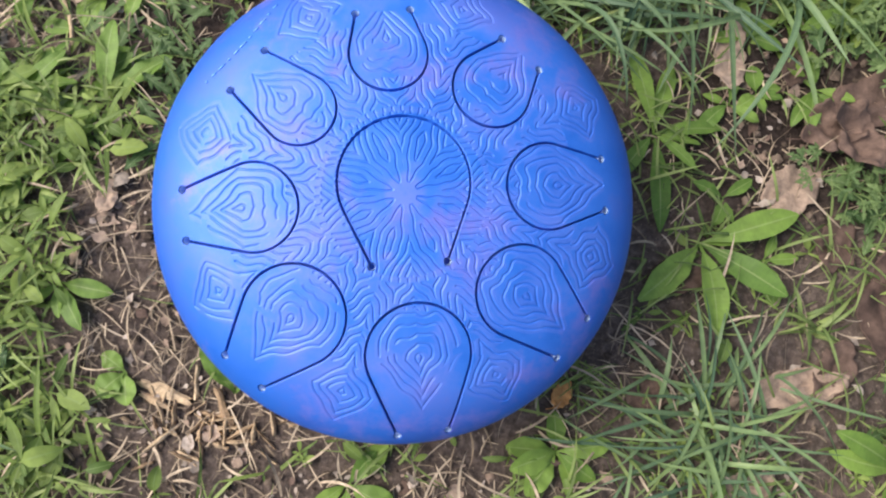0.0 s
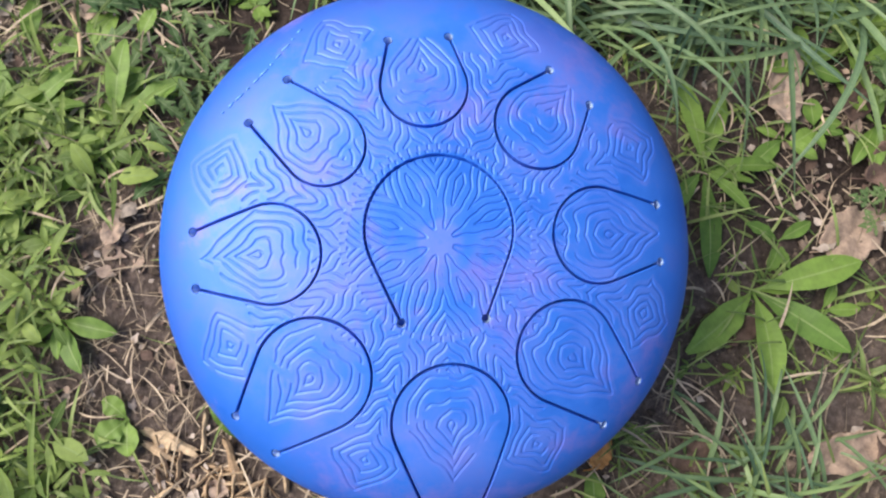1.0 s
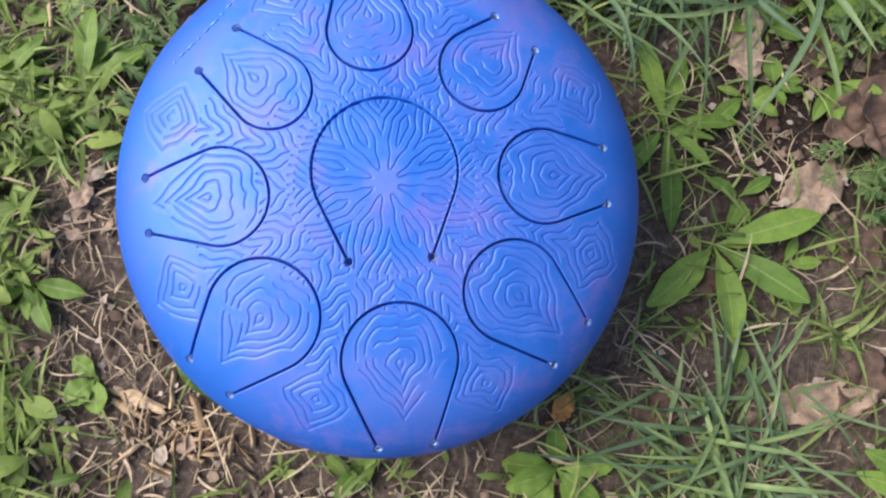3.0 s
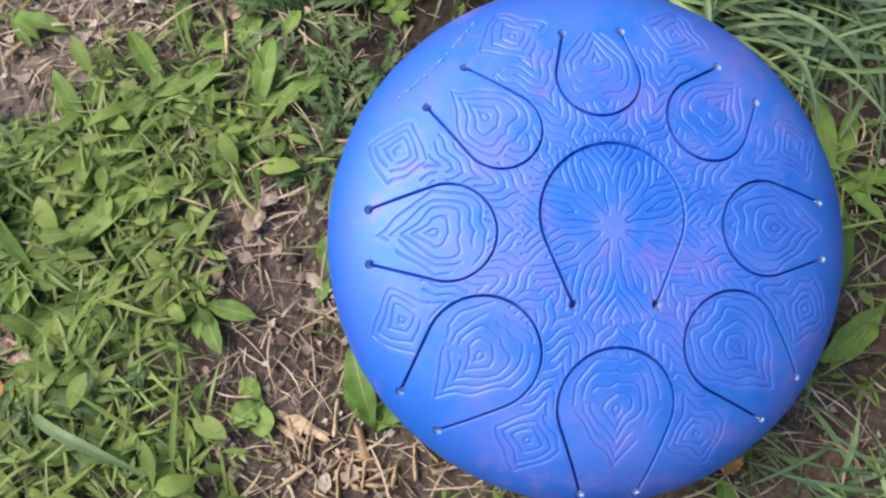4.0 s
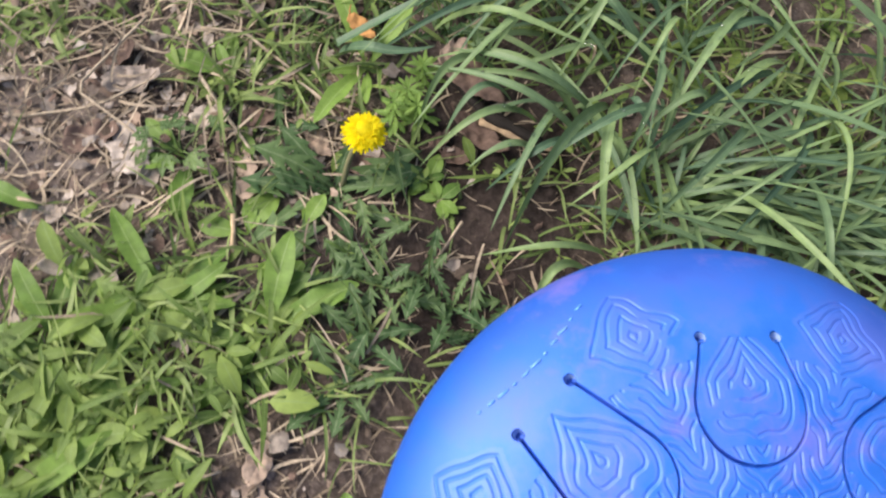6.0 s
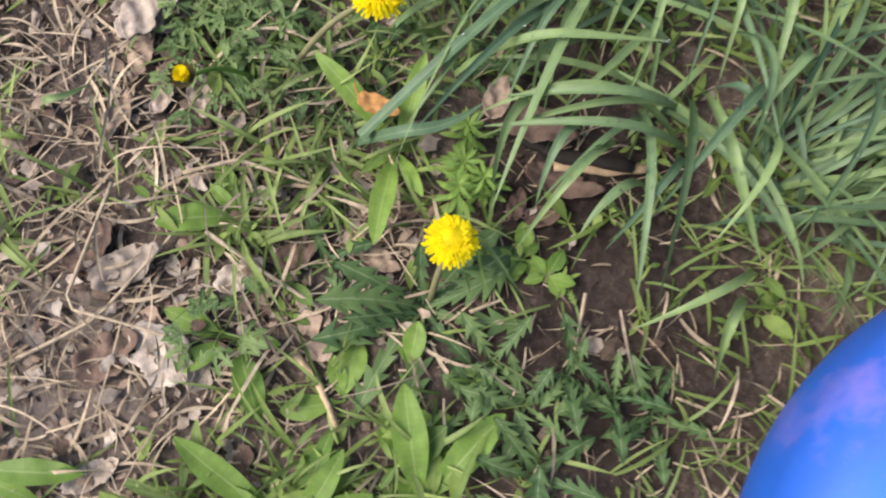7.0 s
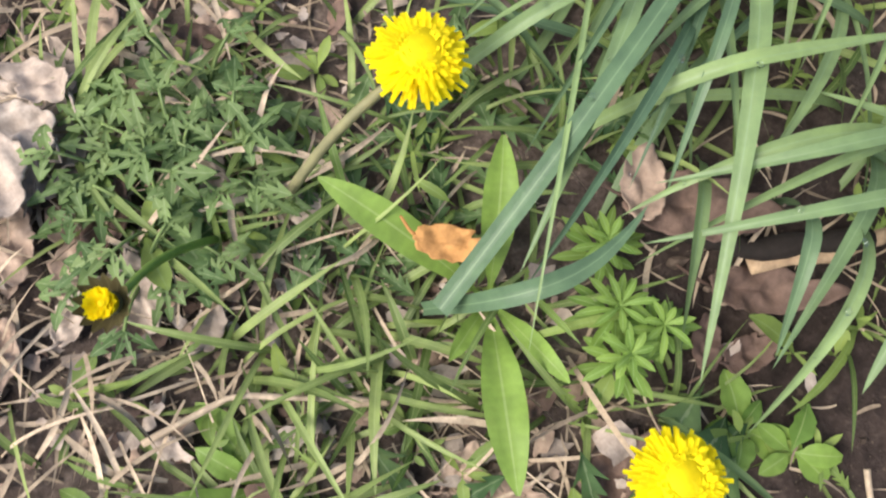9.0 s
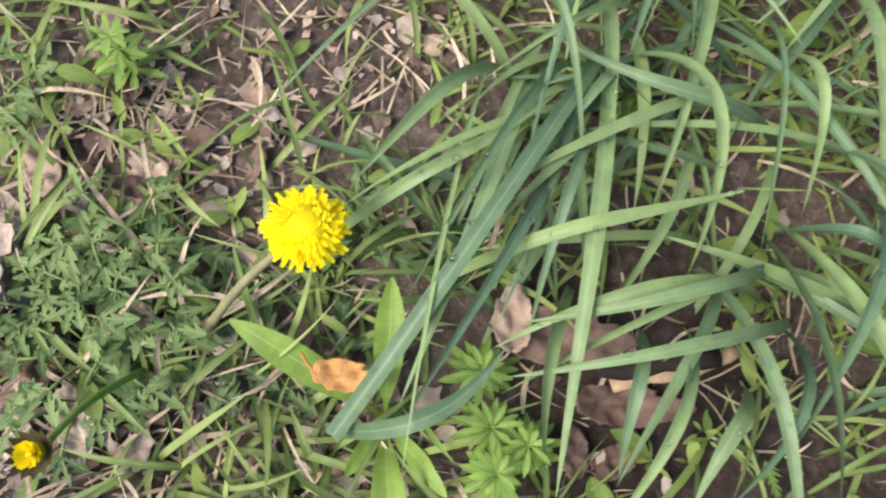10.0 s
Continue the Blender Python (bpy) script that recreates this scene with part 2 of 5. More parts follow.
def leaf(kind, length, width, rise, droop, bend=0.0, fold=0.25, seg=9, teeth=0, wave=0.0, twist=0.0, across=(-1.0, -0.5, 0.0, 0.5, 1.0)):
    """One leaf from the origin along +x. rise and droop: degrees of its slope at base and tip."""
    if kind == "toothed":
        # deep backward-pointing lobes along a narrow blade, with a broader end
        k = teeth or 6
        s = np.linspace(0, 1, k * 4 + 3)
        ph = (s * (k + 0.4)) % 1.0
        env = 0.22 + 0.78 * np.clip(s * 1.5, 0, 1)
        saw = np.where(ph < 0.12, ph / 0.12, 1 - (ph - 0.12) / 0.88) * rng.uniform(0.45, 1.15, k + 2)[(s * (k + 0.4)).astype(int)]
        w = env * (0.20 + 0.80 * saw) * np.clip((1 - s) * 5, 0, 1) ** 0.6
        w = np.where(s < 0.14, 0.10, w)
        back = -0.35 * saw * width
    else:
        s = np.linspace(0, 1, seg + 1)
        w = width_at(kind, s)
        back = np.zeros_like(s)
    n = len(s)
    a = np.radians(rise + (droop - rise) * s ** 0.8)
    b = np.radians(bend) * s
    step = length / (n - 1)
    d = np.stack([np.cos(a) * np.cos(b), np.cos(a) * np.sin(b), np.sin(a)], 1)
    mid = np.concatenate([np.zeros((1, 3)), np.cumsum(d[:-1] * step, 0)])
    side = np.stack([-np.sin(b), np.cos(b), np.zeros(n)], 1)
    up = np.cross(d, side)
    tw = np.radians(twist) * s
    side, up = side * np.cos(tw)[:, None] + up * np.sin(tw)[:, None], up * np.cos(tw)[:, None] - side * np.sin(tw)[:, None]
    hw = (w * width * 0.5)[:, None]
    rip = wave * width * np.sin(s * 21.0 + rng.uniform(0, 6))[:, None]
    cols, us = [], []
    for c in across:
        lift = fold * abs(c) * (1.35 - 0.5 * abs(c))
        cols.append(mid + side * hw * c + up * (hw * lift + rip * abs(c) * (1 if c > 0 else -0.7)) + d * (back * abs(c))[:, None])
        us.append(np.stack([np.full(n, 0.5 + c / 2), s], 1))
    v = np.stack(cols, 1).reshape(-1, 3)
    u = np.stack(us, 1).reshape(-1, 2)
    m = len(across)
    i = (np.arange(n - 1)[:, None] * m + np.arange(m - 1)[None, :]).ravel()
    return v, np.stack([i, i + 1, i + m + 1, i + m], 1), u


FOLDED = (-1.0, 0.0, 1.0)


def turned(v, yaw, at=(0, 0, 0)):
    c, s = math.cos(yaw), math.sin(yaw)
    return v @ np.array([[c, s, 0], [-s, c, 0], [0, 0, 1]]) + np.asarray(at)


def part(name, mesh, parent, label=""):
    ob = new(name, mesh)
    ob.parent = parent
    if label:
        tagged(ob, label)
    return ob


def empty(name, m, label, category, group="", kind=""):
    ob = new(name)
    ob.empty_display_size = 0.02
    ob.matrix_world = m
    return tagged(ob, label, category, group, kind)


def tube(points, radii, sides=7):
    """A bent round stalk through points, closed at both ends."""
    p = np.asarray(points, float)
    n = len(p)
    t = np.gradient(p, axis=0)
    t /= np.linalg.norm(t, axis=1)[:, None]
    ref = np.array([0.13, 0.31, 0.94]) if abs(t[0][2]) < 0.8 else np.array([1.0, 0.1, 0.0])
    a = np.cross(t, ref)
    a /= np.linalg.norm(a, axis=1)[:, None]
    b = np.cross(t, a)
    ang = np.arange(sides) * 2 * np.pi / sides
    r = np.broadcast_to(np.asarray(radii, float), (n,))
    v = p[:, None] + r[:, None, None] * (a[:, None] * np.cos(ang)[None, :, None] + b[:, None] * np.sin(ang)[None, :, None])
    v = np.concatenate([np.repeat(p[:1, None], sides, 1), v, np.repeat(p[-1:, None], sides, 1)]).reshape(-1, 3)
    i, j = np.meshgrid(np.arange(n + 1), np.arange(sides), indexing="ij")
    k = (j + 1) % sides
    f = np.stack([i * sides + j, i * sides + k, (i + 1) * sides + k, (i + 1) * sides + j], -1).reshape(-1, 4)
    u = np.stack([np.tile(np.arange(sides) / sides, n + 2), np.repeat(np.linspace(0, 1, n + 2), sides)], 1)
    return v, f, u


# ---- ground ----
def build_ground():
    fine = np.arange(-0.80, 0.801, 0.008)
    far = 0.80 + np.cumsum(0.008 * 1.26 ** np.arange(1, 45))
    far = far[far < 400]
    axis = np.concatenate([-far[::-1], fine, far])
    xs, ys = np.meshgrid(axis, axis + 0.1, indexing="ij")
    z = np.array([ground_z(x, y) for x, y in zip(xs.ravel(), ys.ravel())])
    n = len(axis)
    i = (np.arange(n - 1)[:, None] * n + np.arange(n - 1)[None, :]).ravel()
    me = mesh_of("ground", np.stack([xs.ravel(), ys.ravel(), z], 1), np.stack([i, i + n, i + n + 1, i + 1], 1), M_SOIL)
    tagged(new("ground", me), "bare brown soil with crumbs and dry bits", "ground", kind="structure")


build_ground()

# ---- the drum ----
DRUM_R, DRUM_H = 0.1478, 0.0555
TURN8 = 2.0
# tongue: angle, outer end, half spacing of its end holes, inner end, radius of its round end
TONGUES = [
    (93.1, 0.1069, 0.0158, 0.0582, 0.0222),
    (47.6, 0.1084, 0.0140, 0.0563, 0.0229),
    (1.0, 0.1196, 0.0153, 0.0578, 0.0250),
    (-42.3, 0.1308, 0.0150, 0.0593, 0.0269),
    (-88.0, 0.1384, 0.0150, 0.0603, 0.0299),
    (-135.5, 0.1349, 0.0141, 0.0618, 0.0293),
    (-178.2, 0.1232, 0.0144, 0.0583, 0.0249),
    (137.8, 0.1128, 0.0149, 0.0543, 0.0208),
    (-89.2, 0.0387, 0.0210, -0.0432, 0.0368),
]


def drop(r):
    """How far the dome has sunk below its crown at radius r."""
    q = np.clip(r / DRUM_R, 0, 1)
    return DRUM_H * (1 - np.sqrt(np.clip(1 - q ** 2.1, 0, 1)))


def tongue_fields(x, y):
    """Distance to the nearest slot, distance to the nearest end hole, and which tongue a point lies in (0: none)."""
    slot = np.full(x.shape, 1.0)
    hole = np.full(x.shape, 1.0)
    inside = np.zeros(x.shape, int)
    for k, (deg, ro, hw, ri, b) in enumerate(TONGUES):
        c, s = math.cos(radians(deg)), math.sin(radians(deg))
        u, v = x * c + y * s, np.abs(-x * s + y * c)
        rc = ri + b
        du, dv = ro - rc, hw
        d = math.hypot(du, dv)
        th = math.atan2(dv, du) + math.acos(min(1, b / d))
        tu, tv = rc + b * math.cos(th), b * math.sin(th)
        rho, phi = np.hypot(u - rc, v), np.arctan2(v, u - rc)
        arc = np.where(phi > th, np.abs(rho - b), 1.0)
        lu, lv = ro - tu, hw - tv
        q = np.clip(((u - tu) * lu + (v - tv) * lv) / (lu * lu + lv * lv), 0, 1)
        line = np.hypot(u - tu - q * lu, v - tv - q * lv)
        slot = np.minimum(slot, np.minimum(arc, line))
        hole = np.minimum(hole, np.hypot(u - ro, v - hw))
        edge = tv + (u - tu) * lv / lu
        within = (rho < b) | ((u > tu) & (u < ro) & (v < edge))
        inside = np.where(within, k + 1, inside)
    return slot, hole, inside


def lines_of(field, gap, x, y, half):
    """Depth 0..1 of lines drawn along the levels of a field, all equally broad."""
    e = 1e-5
    f = field(x, y)
    g = np.hypot((field(x + e, y) - f) / e, (field(x, y + e) - f) / e)
    d = np.abs((f / gap) % 1.0 - 0.5) * gap / np.maximum(g, 0.15)
    return np.clip(1.5 - d / half, 0, 1)


def engraving(x, y, inside):
    """The etched ornament: a rosette, a belt of chevrons, one onion motif per tongue and diamonds between."""
    r, a = np.hypot(x, y), np.arctan2(y, x) - radians(TURN8)
    half = 0.00050
    wob = 0.0009 * np.sin(x * 260 + 1.3 * np.sin(y * 190)) + 0.0007 * np.sin(y * 330 + x * 120)

    def sector(px, py, n, off=0.0):
        w = 2 * np.pi / n
        return (np.arctan2(py, px) - radians(TURN8) + off + w / 2) % w - w / 2

    def petals(px, py):
        pr = np.hypot(px, py)
        t = np.abs(sector(px, py, 8, np.pi / 8)) * pr
        return np.sqrt(t * t + 3e-7) + 0.30 * np.maximum(0, np.abs(pr - 0.0285) - 0.003) + 0.00035 * np.sin(pr * 520 + px * 90)

    def chevrons(px, py):
        pr = np.hypot(px, py)
        t = np.abs(sector(px, py, 16)) * pr
        return t * 1.1 - 0.75 * pr + 0.0012 * np.sin(pr * 260 + t * 330)

    def diamonds(px, py):
        pr = np.hypot(px, py)
        t = sector(px, py, 8, np.pi / 8) * pr
        u = pr - 0.116
        box = np.abs(u) * 0.85 + np.abs(t) * 0.8
        ring = np.hypot(u, t) * 0.93
        return np.sqrt((0.85 * box + 0.15 * ring) ** 2 + 2e-6) + 0.0011 * np.sin(u * 240 + px * 70) * np.sin(t * 260 + py * 60) + 0.0006 * np.sin(u * 420 + t * 150)

    def onion(px, py, deg, rc):
        c, s = math.cos(radians(deg)), math.sin(radians(deg))
        u, v = px * c + py * s - rc, -px * s + py * c
        rho, phi = np.hypot(u, v), np.arctan2(v, u)
        tip = 0.74 * np.cos(phi) + np.abs(np.sin(phi))
        back = np.sqrt((0.86 * np.cos(phi)) ** 2 + np.sin(phi) ** 2) + 0.05 * (np.cos(4 * phi) - 1)
        return rho * np.where(np.cos(phi) > 0, tip, back) + 0.0010 * np.sin(v * 290 + deg) * np.sin(u * 190) + 0.0009 * np.sin(np.abs(v) * 420)

    gate = np.sin(x * 170 + 2.1 * np.sin(y * 110)) + np.sin(y * 150 + 1.7 * np.sin(x * 140))
    gaps = np.clip((gate + 1.75) * 5, 0, 1)
    m = np.where((r > 0.0065) & (r < 0.0456), lines_of(petals, 0.0040, x, y, half), 0)
    tick = np.abs((a * 30 / np.pi) % 1.0 - 0.5) * np.pi / 30 * r
    m = np.where((r > 0.0462) & (r < 0.0488), np.clip(1.5 - tick / half, 0, 1) * 0.85, m)
    belt = (r > 0.0494) & (r < 0.100) & ((inside == 0) | (inside == 9) | (r < 0.066))
    m = np.where(belt, lines_of(chevrons, 0.0056, x, y, half) * gaps, m)
    dia = diamonds(x, y)
    spot = (r > 0.100) & (dia < 0.0175) & (inside == 0) & (r < 0.134)
    m = np.where(spot, lines_of(diamonds, 0.0043, x, y, half) * np.clip((gate + 1.9) * 5, 0, 1), m)
    for k, (deg, ro, hw, ri, b) in enumerate(TONGUES[:8]):
        rc = ri + 0.0315
        f = lambda px, py: onion(px, py, deg, rc)
        here = (inside == k + 1) & (f(x, y) < min(b * 0.93, 0.0245)) & (r > ri + 0.002)
        m = np.where(here, lines_of(f, 0.0049, x, y, half) * gaps, m)
    return m


def build_drum():
    normal = Vector((0.0797, -0.1578, 0.9842))
    ex = (Vector((1, 0, 0)) - normal * normal.x).normalized()
    ey = normal.cross(ex)
    base = Vector((0.0014, 0.0031, 0.1606)) - normal * 0.158
    m = Matrix((ex, ey, normal)).transposed().to_4x4()
    m.translation = base
    drum = empty("tongue_drum", m, "blue and lilac lacquered steel tongue drum lying on soil", "drum")
    top = 0.158
    nr, na = 370, 1640
    q = np.linspace(0, 1, nr)
    # even steps along the curve of the dome
    rr = np.linspace(0, 1, 4000) * DRUM_R
    arc = np.concatenate([[0], np.cumsum(np.hypot(np.diff(rr), np.diff(drop(rr))))])
    radius = np.interp(q * arc[-1], arc, rr)
    radius[0] = 0.00003
    ang = np.arange(na) * 2 * np.pi / na
    r2, a2 = np.meshgrid(radius, ang, indexing="ij")
    x, y = r2 * np.cos(a2), r2 * np.sin(a2)
    slot, hole, inside = tongue_fields(x, y)
    cut = np.maximum(np.clip((0.00062 - slot) / 0.00032, 0, 1), np.clip((0.0022 - hole) / 0.0004, 0, 1))
    ornament = engraving(x, y, inside) * np.clip((slot - 0.0012) / 0.0008, 0, 1)
    z = top - drop(r2) - 0.0065 * cut - 0.00058 * ornament
    # a soft dent-like unevenness of hammered steel
    z += 0.00025 * np.sin(x * 60 + 1) * np.sin(y * 52)
    verts = np.stack([x.ravel(), y.ravel(), z.ravel()], 1)
    i, j = np.meshgrid(np.arange(nr - 1), np.arange(na), indexing="ij")
    k = (j + 1) % na
    quads = np.stack([i * na + j, (i + 1) * na + j, (i + 1) * na + k, i * na + k], -1).reshape(-1, 4)
    which = np.where(cut > 0.02, 0, inside).ravel()[quads].min(1)
    land = (1 - ornament) * np.clip((0.0495 - r2) / 0.004, 0, 1) * np.clip((0.0068 - np.abs(r2 - 0.0055)) / 0.003, 0, 1)
    land = np.maximum(land, np.clip(1 - np.abs(r2 - 0.047) / 0.0022, 0, 1) * 0.6)
    # lilac strips of uncut metal between the lines of the belt and the motifs
    etched = ornament > 0.02
    near = etched.copy()
    for step in (2, 4, 6):
        near |= np.roll(etched, step, 1) | np.roll(etched, -step, 1)
    land = np.maximum(land, (near & (r2 > 0.048)) * (1 - ornament) * 0.45)
    for n in range(10):
        f = quads[which == n]
        used, inv = np.unique(f.ravel(), return_inverse=True)
        me = mesh_of("upper_shell" if n == 0 else "tongue", verts[used], inv.reshape(-1, 4), M_PAINT)
        at = me.attributes.new("land", "FLOAT", "POINT")
        at.data.foreach_set("value", land.ravel()[used].astype(np.float32))
        shell = part("upper_shell", me, drum, "etched steel dome with cut slots") if n == 0 else shell
        if n:
            part("tongue", me, shell)
    # pale blue lips added in the drilled ends of the slots, coloured as glints
    for deg, ro, hw, ri, b in TONGUES:
        c, s = math.cos(radians(deg)), math.sin(radians(deg))
        for side in (-1, 1):
            px, py = ro * c - side * hw * s, ro * s + side * hw * c
            e = 0.0005
            slope = float(drop(np.float64(math.hypot(px, py) + e)) - drop(np.float64(math.hypot(px, py)))) / e
            out = Vector((px, py, 0)).normalized()
            up = (Vector((0, 0, 1)) + out * slope).normalized()
            at = Vector((px, py, top - float(drop(np.float64(math.hypot(px, py))))))
            a = up.orthogonal().normalized()
            d = up.cross(a)
            ring = []
            for rad, low in ((0.00212, -0.00015), (0.00200, -0.0006), (0.00190, -0.0016), (0.00180, -0.0042)):
                ring += [at + up * low + (a * math.cos(t) + d * math.sin(t)) * rad for t in np.arange(18) * math.pi / 9]
            f = [[i * 18 + j, i * 18 + (j + 1) % 18, (i + 1) * 18 + (j + 1) % 18, (i + 1) * 18 + j] for i in range(3) for j in range(18)]
            part("hole_edge", mesh_of("hole_edge", [tuple(p) for p in ring], f, M_HOLE_GLINT), shell, "pale blue lip added in a drilled hole, coloured as its glint")
    # small raised lettering too fine to read, as bars
    for i in range(11):
        t = i / 10
        cx, cy = -0.1048 + 0.0391 * t, 0.0700 + 0.0428 * t
        cx, cy = cx * (1.03 - 0.02 * math.sin(math.pi * t)), cy * (1.03 - 0.02 * math.sin(math.pi * t))
        bar = [(cx + s * 0.0011 * (1 + i % 3), cy + s * 0.0010 * (1 + i % 3), top - drop(np.float64(math.hypot(cx, cy))) + 0.0001) for s in (-0.6, 0.0, 0.6)]
        vs, fs, us = tube(bar, 0.0005, 6)
        part("raised_mark", mesh_of("raised_mark", vs, fs, M_MARK), shell, "tiny raised pale blue mark")
    # lower shell, with its rolled seam and feet
    rl = np.concatenate([np.full(1, DRUM_R), DRUM_R * np.cos(np.linspace(0.08, 1.35, 26)) ** 0.8, [0.0005]])
    zl = np.concatenate([[top - DRUM_H], top - DRUM_H - 0.088 * np.sin(np.linspace(0.08, 1.35, 26)), [top - DRUM_H - 0.088]])
    nb = 160
    ab = np.arange(nb) * 2 * np.pi / nb
    v = np.stack([(rl[:, None] * np.cos(ab)).ravel(), (rl[:, None] * np.sin(ab)).ravel(), np.repeat(zl, nb)], 1)
    i, j = np.meshgrid(np.arange(len(rl) - 1), np.arange(nb), indexing="ij")
    k = (j + 1) % nb
    lower = part("lower_shell", mesh_of("lower_shell", v, np.stack([i * nb + j, i * nb + k, (i + 1) * nb + k, (i + 1) * nb + j][::-1], -1).reshape(-1, 4), M_PAINT), drum)
    for t in (30, 150, 270):
        c = np.array([0.062 * math.cos(radians(t)), 0.062 * math.sin(radians(t)), 0.0])
        vs, fs, us = tube([c + (0, 0, 0.022), c + (0, 0, 0.012), c + (0, 0, 0.002), c - (0, 0, 0.002)], [0.011, 0.012, 0.011, 0.009], 20)
        part("rubber_foot", mesh_of("rubber_foot", vs, fs, M_RUBBER), lower, "black rubber foot under the drum")
    return drum


build_drum()


# ---- planting plan ----
def blob(x, y, cx, cy, rx, ry, soft=0.35):
    """1 within an ellipse, fading to 0 past its edge."""
    d = math.hypot((x - cx) / rx, (y - cy) / ry)
    return max(0.0, min(1.0, (1 - d) / soft + 0.5))


BARE = [(-0.205, -0.03, 0.055, 0.10), (-0.17, -0.12, 0.07, 0.05), (-0.40, 0.185, 0.065, 0.045), (-0.25, 0.045, 0.04, 0.025),
        (-0.129, 0.189, 0.038, 0.025), (0.31, 0.08, 0.08, 0.08), (-0.361, 0.274, 0.085, 0.060), (-0.332, 0.416, 0.051, 0.051),
        (-0.115, 0.281, 0.043, 0.025), (0.17, -0.09, 0.04, 0.03), (0.27, -0.13, 0.05, 0.03), (-0.05, -0.17, 0.10, 0.02)]
COVER = [(-0.36, 0.03, 0.11, 0.10), (-0.40, -0.09, 0.12, 0.09), (-0.30, 0.12, 0.09, 0.06), (-0.28, -0.13, 0.05, 0.05),
         (0.385, 0.205, 0.07, 0.05), (-0.55, 0.05, 0.10, 0.25), (0.50, 0.0, 0.10, 0.35), (-0.08, -0.26, 0.5, 0.05)]
CLEAR = [(-0.115, 0.165, 0.06, 0.045), (-0.212, 0.236, 0.058, 0.045), (-0.105, 0.292, 0.050, 0.035)]
# dark earth and painted-in shade behind the drum; little litter lies here
DARK_EARTH = [(-0.085, 0.205, 0.075, 0.065), (-0.085, 0.285, 0.06, 0.045)]
OPEN = [(-0.105, 0.300, 0.060, 0.045)]
GAPS = [(-0.412, -0.022, 0.034, 0.030), (-0.400, -0.070, 0.030, 0.022), (-0.100, 0.155, 0.055, 0.030), (-0.425, 0.185, 0.06, 0.05)]
LITTER = [(-0.41, 0.195, 0.075, 0.05), (-0.359, 0.291, 0.119, 0.102), (-0.303, 0.438, 0.111, 0.102), (-0.161, 0.468, 0.119, 0.051), (-0.238, 0.291, 0.076, 0.085)]
LONG = [(0.17, 0.27, 0.19, 0.085), (0.046, 0.361, 0.128, 0.136), (0.30, 0.26, 0.16, 0.07)]


GLADE = [(-0.174, 0.384, 0.035, 0.025), (-0.108, 0.268, 0.062, 0.036), (-0.098, 0.190, 0.055, 0.045)]


def most(zones, x, y):
    return max(blob(x, y, *z) for z in zones)


def crosses(x, y, yaw, ln):
    """True where a blade from x, y would lie over the dark bare glade among the tussocks."""
    return any(most(GLADE, x + q * ln * math.cos(yaw), y + q * ln * math.sin(yaw)) > 0.35 for q in (0.0, 0.3, 0.5, 0.7, 0.85))


def under_drum(x, y, r=0.115):
    return math.hypot(x - 0.008, y + 0.016) < r


def scatter(n, box, keep):
    """Places in a box kept with the chance that keep gives."""
    out = []
    for x, y, c in zip(rng.uniform(box[0], box[1], n), rng.uniform(box[2], box[3], n), rng.random(n)):
        if not under_drum(x, y) and c < keep(x, y):
            out.append((x, y))
    return out


# ---- plants ----
def plant(name, kind, x, y, leaves, material, label, category, length, width, rise=(10, 40), droop=(-25, 5), aims=None, tone=(0.1, 0.95), **kw):
    """A rosette: leaves as parts, all from one crown. aims: (degrees, length) of leaves with a known direction."""
    root = empty(name, pose(x, y, ground_z(x, y)), label, category)
    todo = list(aims or [])
    known = len(todo)
    start = rng.uniform(0, 360)
    for i in range(max(0, leaves - len(todo))):
        todo.append((start + 137.5 * i + rng.uniform(-20, 20), length * rng.uniform(0.6, 1.1)))
    for i, (deg, ln) in enumerate(todo):
        swing = 6 if i < known else 25
        v, f, u = leaf(kind, ln, width * ln / length * rng.uniform(0.85, 1.15), rng.uniform(*rise), rng.uniform(*droop), rng.uniform(-swing, swing), rng.uniform(0.1, 0.4), wave=rng.uniform(0.02, 0.09), twist=rng.uniform(-25, 25), **kw)
        me = mesh_of("leaf", turned(v, radians(deg), (0, 0, 0.002)), f, material, u, np.full(len(v), rng.uniform(*tone)))
        part("leaf", me, root)
    return root


def lance(x, y, n, length=0.06, width=0.017, aims=None, rise=(15, 45), droop=(-25, 0), tone=(0.1, 0.95)):
    return plant("broadleaf_weed", "lance", x, y, n, M_LANCE, "low weed with smooth lance-shaped bright green leaves in soil", "weed", length, width, rise, droop, aims, tone, seg=14)


def dandelion_leaves(x, y, n, length=0.07, width=0.022, aims=None):
    return plant("dandelion_rosette", "toothed", x, y, n, M_DANDY, "dandelion rosette of jagged dull green leaves flat on the ground", "dandelion", length, min(width, 0.40 * length), (12, 50), (-22, 8), aims)


